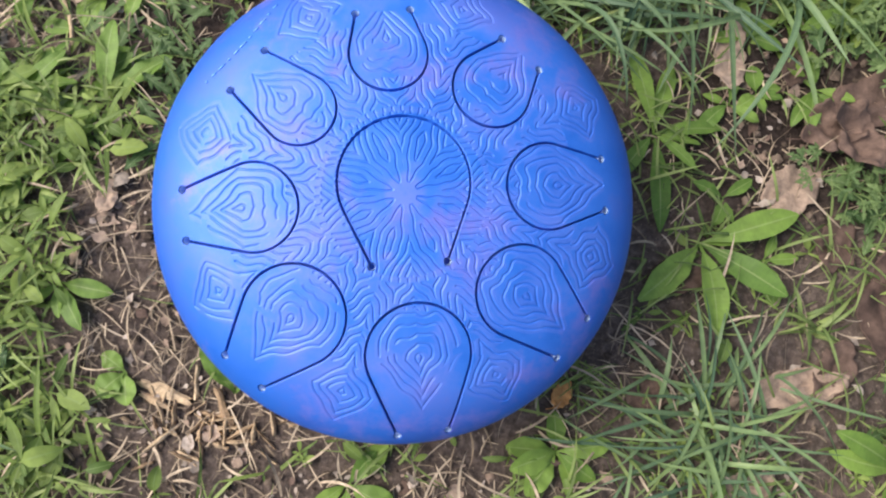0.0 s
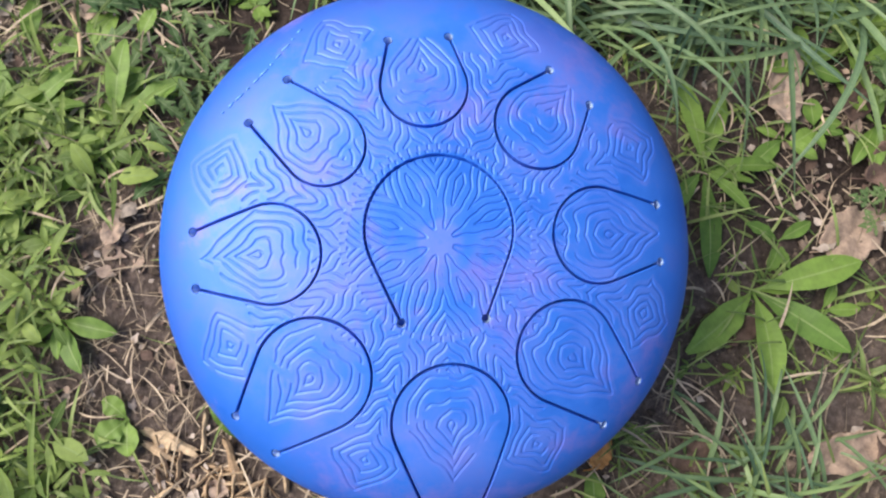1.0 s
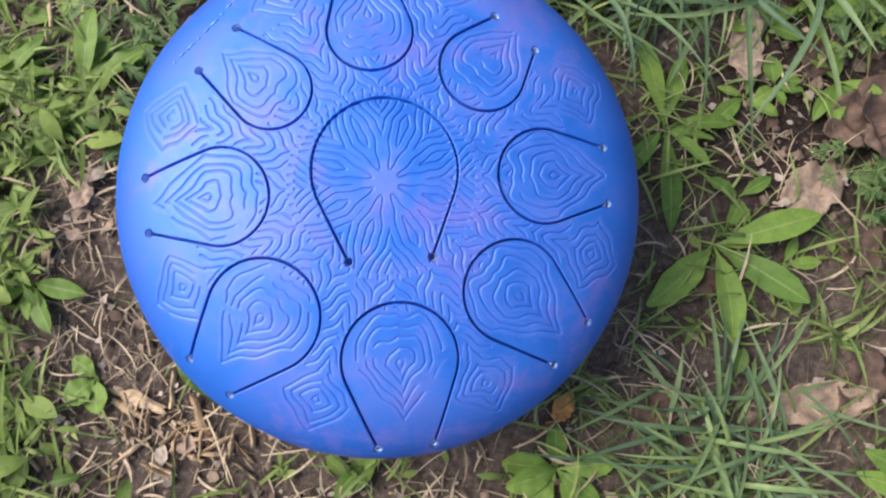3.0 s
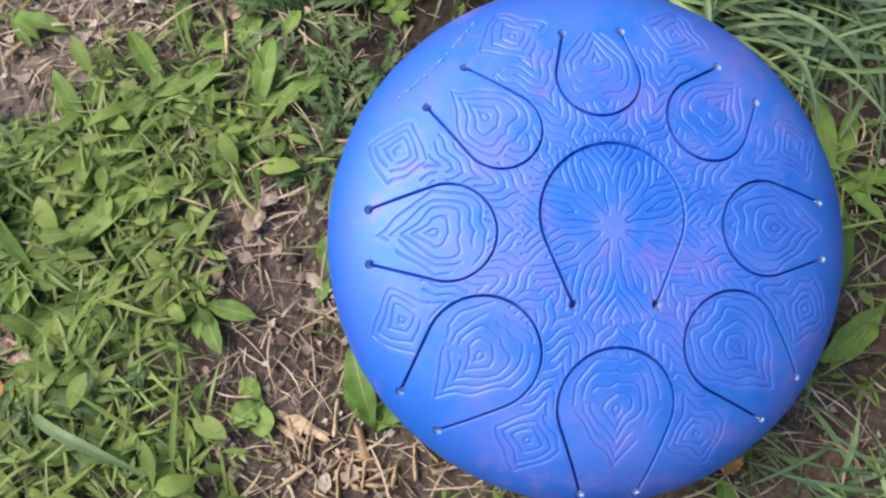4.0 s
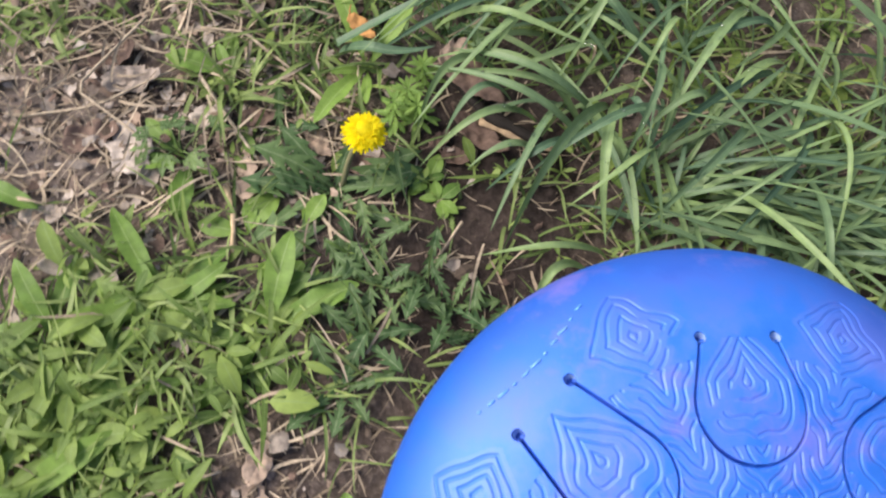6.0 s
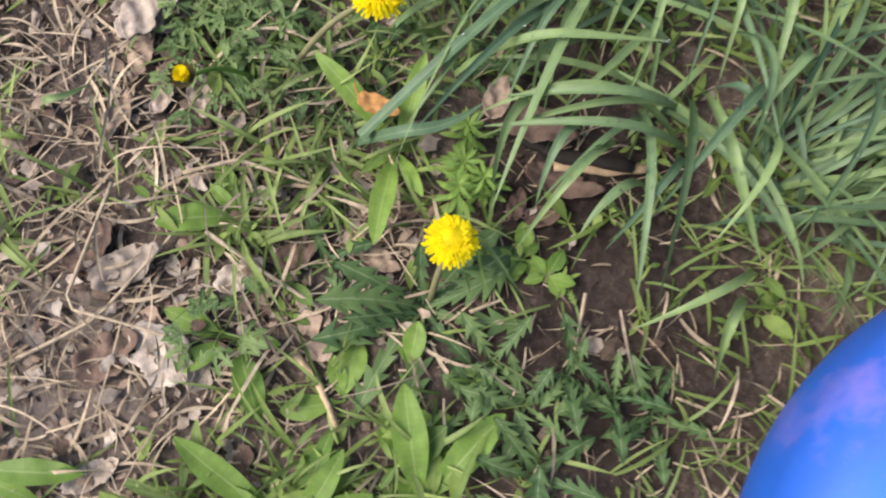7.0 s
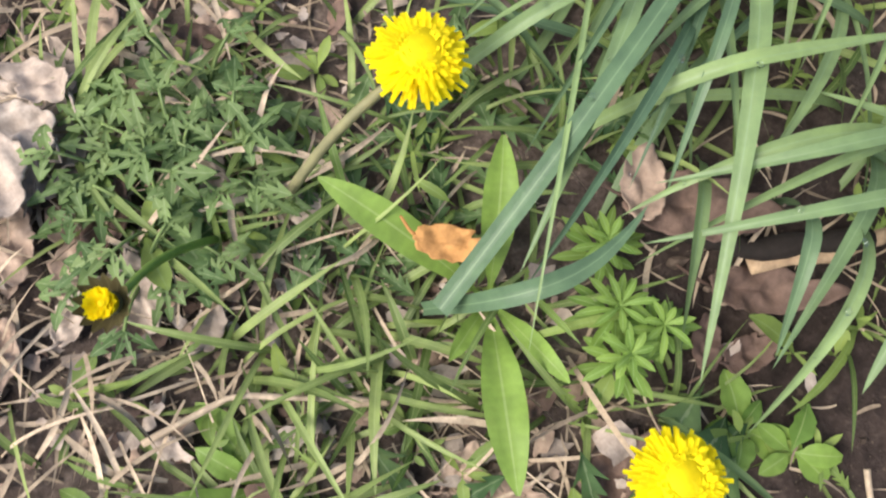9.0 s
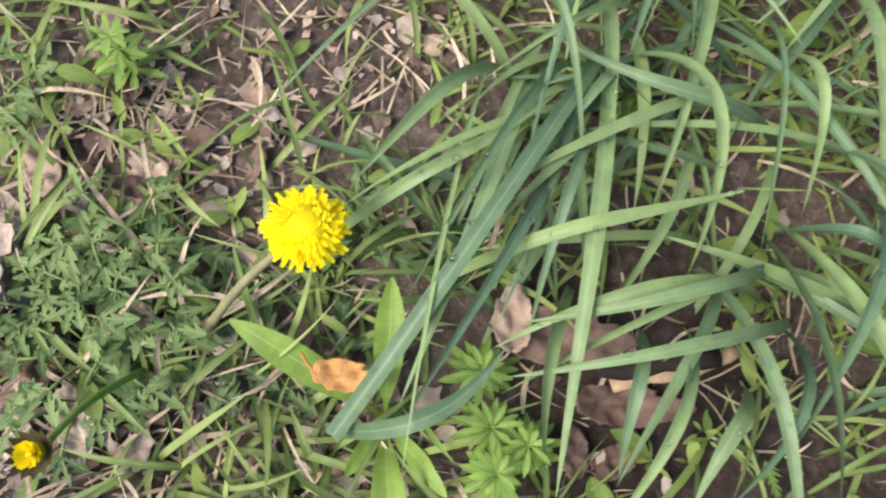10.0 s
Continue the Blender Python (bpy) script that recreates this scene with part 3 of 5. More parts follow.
def whorl(x, y, height=0.03, tiers=4, size=0.016, tone=None):
    """A stem with tiers of narrow leaves, as of cleavers."""
    tone = tone or M_WHORL
    gx, gy, gz = x, y, ground_z(x, y)
    root = empty("cleavers", pose(gx, gy, gz), "young cleavers with whorls of narrow %s leaves" % ("bright lime green" if tone is M_LIME else "light green"), "weed")
    v, f, u = tube([(0, 0, 0), (0.002, 0.001, height * 0.5), (0.001, 0.003, height)], [0.0011, 0.001, 0.0008], 6)
    part("stem", mesh_of("stem", v, f, tone, u, np.full(len(v), 0.3)), root)
    for t in range(tiers):
        z = height * (0.25 + 0.75 * t / max(1, tiers - 1))
        n = 7
        sz = size * (1.0 - 0.45 * t / tiers)
        for i in range(n):
            v, f, u = leaf("lance", sz * rng.uniform(0.6, 1.15), sz * 0.23, rng.uniform(0, 25) + 30 * t / tiers, rng.uniform(-30, 5), rng.uniform(-15, 15), 0.15, 6)
            part("leaf", mesh_of("leaf", turned(v, 2 * np.pi * (i + 0.5 * (t % 2)) / n + rng.uniform(-0.1, 0.1), (0.001, 0.002 * z / height, z)), f, tone, u, np.full(len(v), rng.uniform(0.2, 1))), root)
    return root


def tussock(x, y, n, length, width, spread, label, lean=0.0, lean_deg=0.0, material=None, name="grass_tussock"):
    """A tuft of blades, each one a part."""
    root = empty(name, pose(x, y, ground_z(x, y)), label, "grass", "grass tufts")
    for i in range(n):
        deg = rng.uniform(0, 360) if rng.random() > lean else rng.normal(lean_deg, 35)
        ln = length * rng.uniform(0.45, 1.1)
        if crosses(x, y, radians(deg), ln):
            continue
        v, f, u = leaf("blade", ln, width * rng.uniform(0.6, 1.15), rng.uniform(35, 78), rng.uniform(-50, -5), rng.uniform(-22, 22), rng.uniform(0.12, 0.4), 14, twist=rng.uniform(-60, 60))
        o = rng.normal(0, spread, 2)
        part("blade", mesh_of("blade", turned(v, radians(deg), (o[0], o[1], ground_z(x + o[0], y + o[1]) - ground_z(x, y) - 0.003)), f, material or M_TUSSOCK, u, np.full(len(v), rng.uniform(0, 1))), root)
    return root


def flower(x, y, z, size, root_at, opened=1.0, lean=(0.15, -0.1)):
    """A dandelion head on its hollow stalk: many strap petals in rings, green bracts beneath."""
    bx, by = root_at
    bz = ground_z(bx, by)
    top = empty("dandelion_flower", pose(bx, by, bz), "open yellow dandelion flower on a pale green stalk" if opened > 0.7 else "half-closed yellow dandelion flower with dark bracts", "flower", "dandelion flowers")
    e = np.array([x - bx, y - by, z - bz])
    pts = [e * s + np.array([0, 0, 0.012 * math.sin(math.pi * s)]) for s in np.linspace(0, 1, 9)]
    v, f, u = tube(pts, np.linspace(0.0019, 0.0015, 9) * (1 if opened > 0.7 else 0.75), 9)
    part("stalk", mesh_of("stalk", v, f, M_STEM if opened > 0.7 else M_WHORL, u, np.full(len(v), 0.6)), top)
    tilt = Matrix.Translation(e) @ Euler((lean[1], lean[0], 0)).to_matrix().to_4x4()
    tm = np.array(tilt)
    place = lambda p: p @ tm[:3, :3].T + tm[:3, 3]
    g = size / 0.031
    cup = [(0, 0, -0.004 * g), (0, 0, -0.002 * g), (0, 0, 0.004 * g), (0, 0, 0.006 * g)]
    v, f, u = tube(cup, np.array([0.003, 0.0050, 0.0055, 0.004]) * g, 14)
    calyx = part("calyx", mesh_of("calyx", place(v), f, M_STEM, u, np.full(len(v), 0.1)), top)
    h = Heap()
    for i in range(13):
        v, f, u = leaf("lance", (0.011 if opened > 0.7 else 0.019) * g, (0.0035 if opened > 0.7 else 0.0055) * g, -20 if opened > 0.7 else 38, -60 if opened > 0.7 else 60, 0, 0.2, 5)
        h.add(place(turned(v, i * 2 * np.pi / 13, (0, 0, -0.001))), f, u, rng.uniform(0, 0.5))
    part("bract_collar", h.mesh("bract_collar", M_STEM if opened > 0.7 else M_BRACT), calyx)
    h = Heap()
    rings = [(0.50, 44, 2), (0.485, 44, 7), (0.45, 44, 12), (0.41, 42, 18), (0.36, 38, 24), (0.30, 34, 31), (0.25, 34, 36), (0.19, 32, 41), (0.135, 26, 48), (0.08, 14, 58)]
    for q, (rad, n, up) in enumerate(rings):
        for i in range(n):
            ln = size * rad * rng.uniform(0.86, 1.1) * (1 if opened > 0.7 else 0.8)
            el = up if opened > 0.7 else 62 + up * 0.25
            v, f, u = leaf("petal", ln, size * 0.055, el + rng.uniform(-7, 7), el - 12 + rng.uniform(-10, 6), rng.uniform(-12, 12), 0.25, 5)
            h.add(place(turned(v, 2 * np.pi * (i + rng.uniform(-0.3, 0.3)) / n + q, (0, 0, (0.004 + 0.0007 * q) * g))), f, u, rng.uniform(0, 1))
    v, f, u = tube([(0, 0, 0.004 * g), (0, 0, 0.0080 * g), (0, 0, 0.0115 * g), (0, 0, 0.0132 * g)], np.array([0.0095, 0.0090, 0.0066, 0.002]) * g * (1 if opened > 0.7 else 0.5), 16)
    disc = part("flower_disc", mesh_of("flower_disc", place(v), f, M_PETAL, u, np.full(len(v), 0.4)), top)
    part("petals", h.mesh("petals", M_PETAL), disc, "bright yellow strap petals")
    return top


def lobed_weed(x, y, n=7):
    """A low plant with deeply cut, hand-shaped dark leaves, each on its own thin stalk."""
    root = empty("lobed_weed", pose(x, y, ground_z(x, y)), "low weed with deeply cut hand-shaped dark green leaves", "weed")
    start = rng.uniform(0, 6.28)
    for i in range(n):
        yaw = start + i * 2.4 + rng.uniform(-0.3, 0.3)
        reach, high = rng.uniform(0.008, 0.026), rng.uniform(0.010, 0.024)
        end = np.array([reach * math.cos(yaw), reach * math.sin(yaw), high])
        v, f, u = tube([end * s + (0, 0, 0.004 * math.sin(3.1 * s)) for s in np.linspace(0, 1, 5)], 0.0006, 5)
        stalk = part("leaf_stalk", mesh_of("leaf_stalk", v, f, M_LOBED, u, np.full(len(v), 0.8)), root)
        h = Heap()
        shade = rng.uniform(0.1, 0.8)
        for k in range(5):
            v, f, u = leaf("toothed", rng.uniform(0.009, 0.018) * (1 - 0.12 * abs(k - 2)), rng.uniform(0.005, 0.0085), rng.uniform(-15, 35), rng.uniform(-50, 10), rng.uniform(-25, 25), 0.2, teeth=3, twist=rng.uniform(-40, 40))
            h.add(turned(v, yaw + (k - 2) * 0.62 + rng.uniform(-0.2, 0.2), end), f, u, shade)
        part("leaf", h.mesh("leaf", M_LOBED), stalk)
    return root


AREA = (-0.62, 0.55, -0.32, 0.80)


def build_crumbs():
    bm = bmesh.new()
    bmesh.ops.create_icosphere(bm, subdivisions=1, radius=1.0)
    ico = np.array([v.co[:] for v in bm.verts])
    tri = np.array([[v.index for v in f.verts] for f in bm.faces])
    bm.free()
    h = Heap()
    uv = np.zeros((len(ico), 2))
    for x, y in scatter(9000, AREA, lambda a, b: 0.10 + 0.8 * most(BARE, a, b)):
        s = min(0.0075, 0.0012 + rng.exponential(0.0013))
        v = ico * rng.uniform(0.6, 1.3, ico.shape) * s * np.array([1, rng.uniform(0.6, 1), 0.65])
        h.add(turned(v, rng.uniform(0, 6.28), (x, y, ground_z(x, y) + s * 0.25)), tri, uv, rng.random())
    tagged(new("soil_crumbs", h.mesh("soil_crumbs", M_CRUMB, False)), "loose brown crumbs and clods of soil", "soil", kind="stuff")


def build_straw():
    h = Heap()
    for x, y in scatter(34000, AREA, lambda a, b: (0.20 + 0.42 * max(0.8 * most(BARE, a, b), most(LITTER, a, b))) * (0.5 if a > 0.15 or (a > -0.16 and b > 0.2) else 1.0) * (1 - 0.2 * most(DARK_EARTH, a, b))):
        ln = min(0.07, 0.007 + rng.exponential(0.013))
        v, f, u = leaf("blade", ln, rng.uniform(0.0004, 0.0015), rng.uniform(-4, 16), rng.uniform(-14, 6), rng.uniform(-50, 50), rng.uniform(-0.5, 0.5), 4, twist=rng.uniform(-90, 90), across=FOLDED)
        h.add(turned(v, rng.uniform(0, 6.28), (x, y, ground_z(x, y) + rng.uniform(0.0005, 0.004))), f, u, rng.random() ** 1.3)
    tagged(new("straw_litter", h.mesh("straw_litter", M_STRAW)), "dry straw and dead grass bits strewn on soil", "litter", kind="stuff")


def build_grass():
    h = Heap()
    keep = lambda a, b: 0.42 * (1 - 0.9 * most(BARE, a, b)) * (1 - 0.30 * most(LITTER, a, b)) * (1 - 0.72 * most(CLEAR, a, b))
    for x, y in scatter(6000, AREA, keep):
        tuft = rng.integers(2, 6)
        for _ in range(tuft):
            ln = rng.uniform(0.015, 0.062)
            v, f, u = leaf("blade", ln, rng.uniform(0.0009, 0.0026) * (1.2 if y > 0.28 else 1.0), rng.uniform(15, 75), rng.uniform(-40, 25), rng.uniform(-40, 40), rng.uniform(0.1, 0.5), 7, twist=rng.uniform(-80, 80), across=FOLDED)
            px, py = x + rng.normal(0, 0.004), y + rng.normal(0, 0.004)
            h.add(turned(v, rng.uniform(0, 6.28), (px, py, ground_z(px, py) - 0.002)), f, u, rng.random())
    for x, y in scatter(5200, AREA, lambda a, b: 0.9 * most(COVER, a, b) * (1 - most(GAPS, a, b)) if a < -0.2 else 0.0):
        for _ in range(3):
            v, f, u = leaf("blade", rng.uniform(0.012, 0.045), rng.uniform(0.0014, 0.0034), rng.uniform(10, 60), rng.uniform(-40, 20), rng.uniform(-40, 40), rng.uniform(0.1, 0.4), 5, twist=rng.uniform(-60, 60), across=FOLDED)
            px, py = x + rng.normal(0, 0.005), y + rng.normal(0, 0.005)
            h.add(turned(v, rng.uniform(0, 6.28), (px, py, ground_z(px, py) + rng.uniform(-0.002, 0.012))), f, u, rng.uniform(0.3, 1.0))
    tagged(new("short_grass", h.mesh("short_grass", M_BLADE)), "sparse fine green grass blades growing from soil", "grass", kind="stuff")


def build_dry_grass():
    h = Heap()
    for x, y in scatter(7200, AREA, lambda a, b: 0.9 if b > 0.2 and a < -0.19 else 0.20 * (1 - 0.7 * most(DARK_EARTH, a, b))):
        ln = rng.uniform(0.015, 0.055)
        v, f, u = leaf("blade", ln, rng.uniform(0.0008, 0.0024), rng.uniform(0, 50), rng.uniform(-40, 10), rng.uniform(-70, 70), rng.uniform(0.1, 0.5), 7, twist=rng.uniform(-120, 120), across=FOLDED)
        h.add(turned(v, rng.uniform(0, 6.28), (x, y, ground_z(x, y) + rng.uniform(0, 0.008))), f, u, rng.uniform(0.3, 1.0))
    tagged(new("withered_grass", h.mesh("withered_grass", M_STRAW)), "withered pale curled grass blades among the green", "grass", kind="stuff")


def build_meadow():
    """The rough meadow that goes on all round."""
    h = Heap()
    for _ in range(7000):
        r, t = 0.62 + 2.6 * rng.random() ** 1.4, rng.uniform(0, 6.28)
        x, y = -0.03 + r * math.cos(t), 0.22 + r * math.sin(t)
        for _ in range(3):
            v, f, u = leaf("blade", rng.uniform(0.05, 0.14), rng.uniform(0.003, 0.007), rng.uniform(30, 80), rng.uniform(-40, 10), rng.uniform(-40, 40), 0.3, 4, twist=rng.uniform(-60, 60), across=FOLDED)
            h.add(turned(v, rng.uniform(0, 6.28), (x + rng.normal(0, 0.01), y + rng.normal(0, 0.01), ground_z(x, y) - 0.002)), f, u, rng.random())
    tagged(new("meadow_grass", h.mesh("meadow_grass", M_BLADE)), "rough green meadow grass growing all around", "grass", kind="stuff")


def build_flakes():
    """Broken bits of dead leaves and bark over the soil."""
    for tone, n in (("tan", 5200), ("brown", 4200), ("pale", 4600), ("grey", 4200)):
        h = Heap()
        for x, y in scatter(n, AREA, lambda a, b: (0.10 if a < -0.2 else 0.04) + 0.30 * most(BARE, a, b) * (1 - most(DARK_EARTH, a, b)) + 0.88 * most(LITTER, a, b)):
            ln = min(0.018, 0.003 + rng.exponential(0.004))
            v, f, u = leaf("ovate", ln, ln * rng.uniform(0.4, 0.9), rng.uniform(-15, 25), rng.uniform(-30, 30), rng.uniform(-30, 30), rng.uniform(-0.6, 0.6), 5, wave=0.12, twist=rng.uniform(-60, 60), across=FOLDED)
            v = v + rng.normal(0, ln * 0.03, v.shape)
            h.add(turned(v, rng.uniform(0, 6.28), (x, y, ground_z(x, y) + rng.uniform(0.001, 0.005))), f, u, rng.random())
        tagged(new("leaf_litter", h.mesh("leaf_litter", M_DEADS[tone])), "crumbled dead leaf bits scattered over soil", "litter", kind="stuff")


def arched_blade(base, tip, top, bow, width, end=0.02, blunt=False, shade=None):
    """One long grass blade from its root over a crest to its tip; bow: how far it swings sideways."""
    a, b = np.array(base), np.array(tip)
    side = np.array([-(b - a)[1], (b - a)[0]]) / np.hypot(*(b - a))
    n = 18
    s = np.linspace(0, 1, n)
    xy = a + np.outer(s, b - a) + np.outer(bow * 2 * s * (1 - s), side)
    z = np.where(s < 0.5, top * np.sin(np.pi * np.clip(s, 0, 0.5)) ** 0.8, end + (top - end) * np.sin(np.pi * np.clip(s, 0.5, 1)))
    p = np.column_stack([xy, z])
    t = np.gradient(p, axis=0)
    t /= np.linalg.norm(t, axis=1)[:, None]
    lat = np.cross(t, (0, 0, 1.0))
    lat /= np.linalg.norm(lat, axis=1)[:, None]
    up = np.cross(lat, t)
    tw = rng.uniform(-0.5, 0.5) + rng.uniform(-0.9, 0.9) * s
    lat = lat * np.cos(tw)[:, None] + up * np.sin(tw)[:, None]
    hw = width * 0.5 * np.minimum(1, 0.7 + s) * np.clip((1 - s) * 2.2, 0, 1) ** 0.7
    if blunt:
        hw = np.full(n, width * 0.5)
    v, u = [], []
    for q in (-1.0, -0.5, 0.0, 0.5, 1.0):
        v.append(p + lat * (hw * q)[:, None] + up * (hw * 0.35 * abs(q))[:, None] - (a[0], a[1], 0))
        u.append(np.stack([np.full(n, 0.5 + q / 2), s], 1))
    i = (np.arange(n - 1)[:, None] * 5 + np.arange(4)[None, :]).ravel()
    v, u = np.stack(v, 1).reshape(-1, 3), np.stack(u, 1).reshape(-1, 2)
    if a[0] > -0.25 and a[1] > 0.18:
        me = mesh_of("blade", v, np.stack([i, i + 1, i + 6, i + 5], 1), M_TUSSOCK, u, np.full(len(v), rng.uniform(0.0, 1) if shade is None else shade))
        ob = part("blade", me, ARCHING)
        ob.location = (a[0] - ARCHING.location.x, a[1] - ARCHING.location.y, 0)
        return ob
    me = mesh_of("long_grass_blade", v, np.stack([i, i + 1, i + 6, i + 5], 1), M_TUSSOCK, u, np.full(len(v), rng.uniform(0.2, 1)))
    ob = tagged(new("long_grass_blade", me), "single broad arching blade of bluish-green grass", "grass", "long grass blades")
    ob.location = (a[0], a[1], 0)
    return ob


def build_cover():
    h = Heap()
    for x, y in scatter(8200, AREA, lambda a, b: (0.24 if b > 0.15 and a < 0.2 else 0.09) * (1 - most(BARE, a, b)) * (1 - 0.7 * most(CLEAR, a, b)) + 0.72 * most(COVER, a, b) * (1 - most(GAPS, a, b))):
        z = ground_z(x, y)
        small = 1.0 if most(COVER, x, y) > 0.3 else 0.62
        up = rng.uniform(0.004, 0.022) * small
        start = rng.uniform(0, 6.28)
        n = rng.integers(3, 7)
        for i in range(n):
            ln = min(0.036, 0.007 + rng.exponential(0.010)) * small
            c = rng.random()
            kind = "ovate" if c < 0.25 else "toothed" if c < 0.40 else "blade" if c < 0.58 else "lance"
            if kind == "blade":
                ln *= 1.9
            v, f, u = leaf(kind, ln, 0.0012 + ln * 0.04 if kind == "blade" else ln * rng.uniform(0.18, 0.45), rng.uniform(-5, 55), rng.uniform(-45, 15), rng.uniform(-20, 20), rng.uniform(0.05, 0.4), 6, wave=0.03, twist=rng.uniform(-30, 30), across=FOLDED)
            h.add(turned(v, start + 2.4 * i, (x, y, z + up * rng.uniform(0.3, 1.0))), f, u, rng.random())
    tagged(new("leafy_weeds", h.mesh("leafy_weeds", M_COVER)), "dense low carpet of small green weed leaves", "weeds", kind="stuff")


def build_long_grass():
    h = Heap()
    for x, y in scatter(2600, (-0.25, 0.55, 0.15, 0.80), lambda a, b: (0.42 if a > 0.09 or b < 0.2 else 0.17) * most(LONG, a, b) * (1 - most(OPEN, a, b))):
        ln = rng.uniform(0.07, 0.20)
        v, f, u = leaf("blade", ln, rng.uniform(0.0018, 0.0058), rng.uniform(30, 80), rng.uniform(-50, 0), rng.uniform(-40, 40), rng.uniform(0.15, 0.5), 12, twist=rng.uniform(-80, 80))
        yaw = radians(rng.normal(222, 45))
        if crosses(x, y, yaw, ln):
            continue
        h.add(turned(v, yaw, (x, y, ground_z(x, y) - 0.003)), f, u, rng.random())
    tagged(new("long_grass", h.mesh("long_grass", M_TUSSOCK)), "thick long bluish-green grass blades arching over", "grass", kind="stuff")


def dead_leaf(x, y, size, tone, yaw, curl=0.25, long=1.3, lobes=0, lift=0.004, pitch=0.0):
    """A fallen leaf: lobed or plain outline, curled, with a raised midrib and a short stalk."""
    nr, na = 12, 56
    ph = np.arange(na) * 2 * np.pi / na
    wrap = np.minimum(ph, 2 * np.pi - ph)
    out = 0.96 + 0.10 * np.cos(2 * ph) + 0.22 * np.exp(-((wrap / 0.34) ** 2)) + (0.09 * np.cos(lobes * ph + x * 50) if lobes else 0) + 0.03 * np.sin(7 * ph + x * 90) + 0.03 * np.sin(11 * ph + y * 70) + rng.normal(0, 0.028, na)
    out[(ph > 0.5) & (ph < 0.75)] *= 0.78
    q = np.linspace(0.02, 1, nr)[:, None]
    px, py = q * out * np.cos(ph) * size * 0.5 * long, q * out * np.sin(ph) * size * 0.5
    amp = curl * size
    pz = amp * ((px / (size * 0.6)) ** 2 * rng.uniform(0.1, 0.8) + (py / (size * 0.5)) ** 2 * rng.uniform(0.2, 1.0)) * 0.6
    pz = pz + 0.05 * size * np.sin(px / size * 9 + rng.uniform(0, 6)) * np.cos(py / size * 8 + rng.uniform(0, 6)) - 0.02 * size * np.exp(-((py / (0.05 * size)) ** 2))
    crease = np.array([[noise.noise(Vector((a / size * 3.5 + x * 40, c / size * 3.5 + y * 40, 0.0))) for a, c in zip(ra, rc)] for ra, rc in zip(px, py)])
    pz = pz + (0.05 + 0.18 * curl) * size * crease + 0.10 * curl * size * np.abs(crease)
    v = np.stack([px.ravel(), py.ravel(), pz.ravel()], 1)
    under = v - np.array([0, 0, 0.0005])
    i, j = np.meshgrid(np.arange(nr - 1), np.arange(na), indexing="ij")
    k = (j + 1) % na
    f = np.stack([i * na + j, (i + 1) * na + j, (i + 1) * na + k, i * na + k], -1).reshape(-1, 4)
    m = nr * na
    e = (nr - 1) * na + np.arange(na)
    e2 = (nr - 1) * na + (np.arange(na) + 1) % na
    faces = np.concatenate([f, f[:, ::-1] + m, np.stack([e, e + m, e2 + m, e2], 1)])
    allv = np.concatenate([v, under])
    words = {"tan": "tan", "brown": "dark brown", "pale": "pale greyish tan", "grey": "weathered grey", "orange": "orange-brown"}[tone]
    ob = empty("dead_leaf", pose(x, y, ground_z(x, y) + lift, pitch, 0, yaw), f"curled {words} dead leaf lying on the soil", "leaf", "fallen leaves")
    part("leaf_blade", mesh_of("leaf_blade", allv, faces, M_DEADS[tone], np.zeros((len(allv), 2)), np.full(len(allv), rng.random())), ob)
    sv, sf, su = tube([(-size * 0.45 * long, 0, 0.001), (-size * 0.6 * long, 0.002, 0.002), (-size * 0.75 * long, 0.006, 0.001)], [0.0007, 0.0006, 0.0005], 5)
    part("leaf_stalk", mesh_of("leaf_stalk", sv, sf, M_DEADS[tone], su, np.full(len(sv), 0.2)), ob)


def stick(name, points, radius, material, label, category="twig", flat=1.0, lift=0.003):
    """A twig, chip or straw stalk through ground points."""
    p = [(x, y, ground_z(x, y) + lift + radius + (z[0] if z else 0)) for x, y, *z in points]
    p = np.array(p)
    s = np.linspace(0, 1, 4 * len(p))
    path = np.stack([np.interp(s, np.linspace(0, 1, len(p)), p[:, c]) for c in range(3)], 1)
    path += np.cumsum(rng.normal(0, radius * 0.12, path.shape), 0)
    v, f, u = tube(path, radius * (1 + 0.12 * np.sin(s * 23)) * (1 - 0.25 * s), 8)
    c = path.mean(0)
    v = v - c
    v[:, 2] *= flat
    ob = new(name, mesh_of(name, v, f, material, u, np.full(len(v), rng.random())))
    ob.location = c
    tagged(ob, label, category)


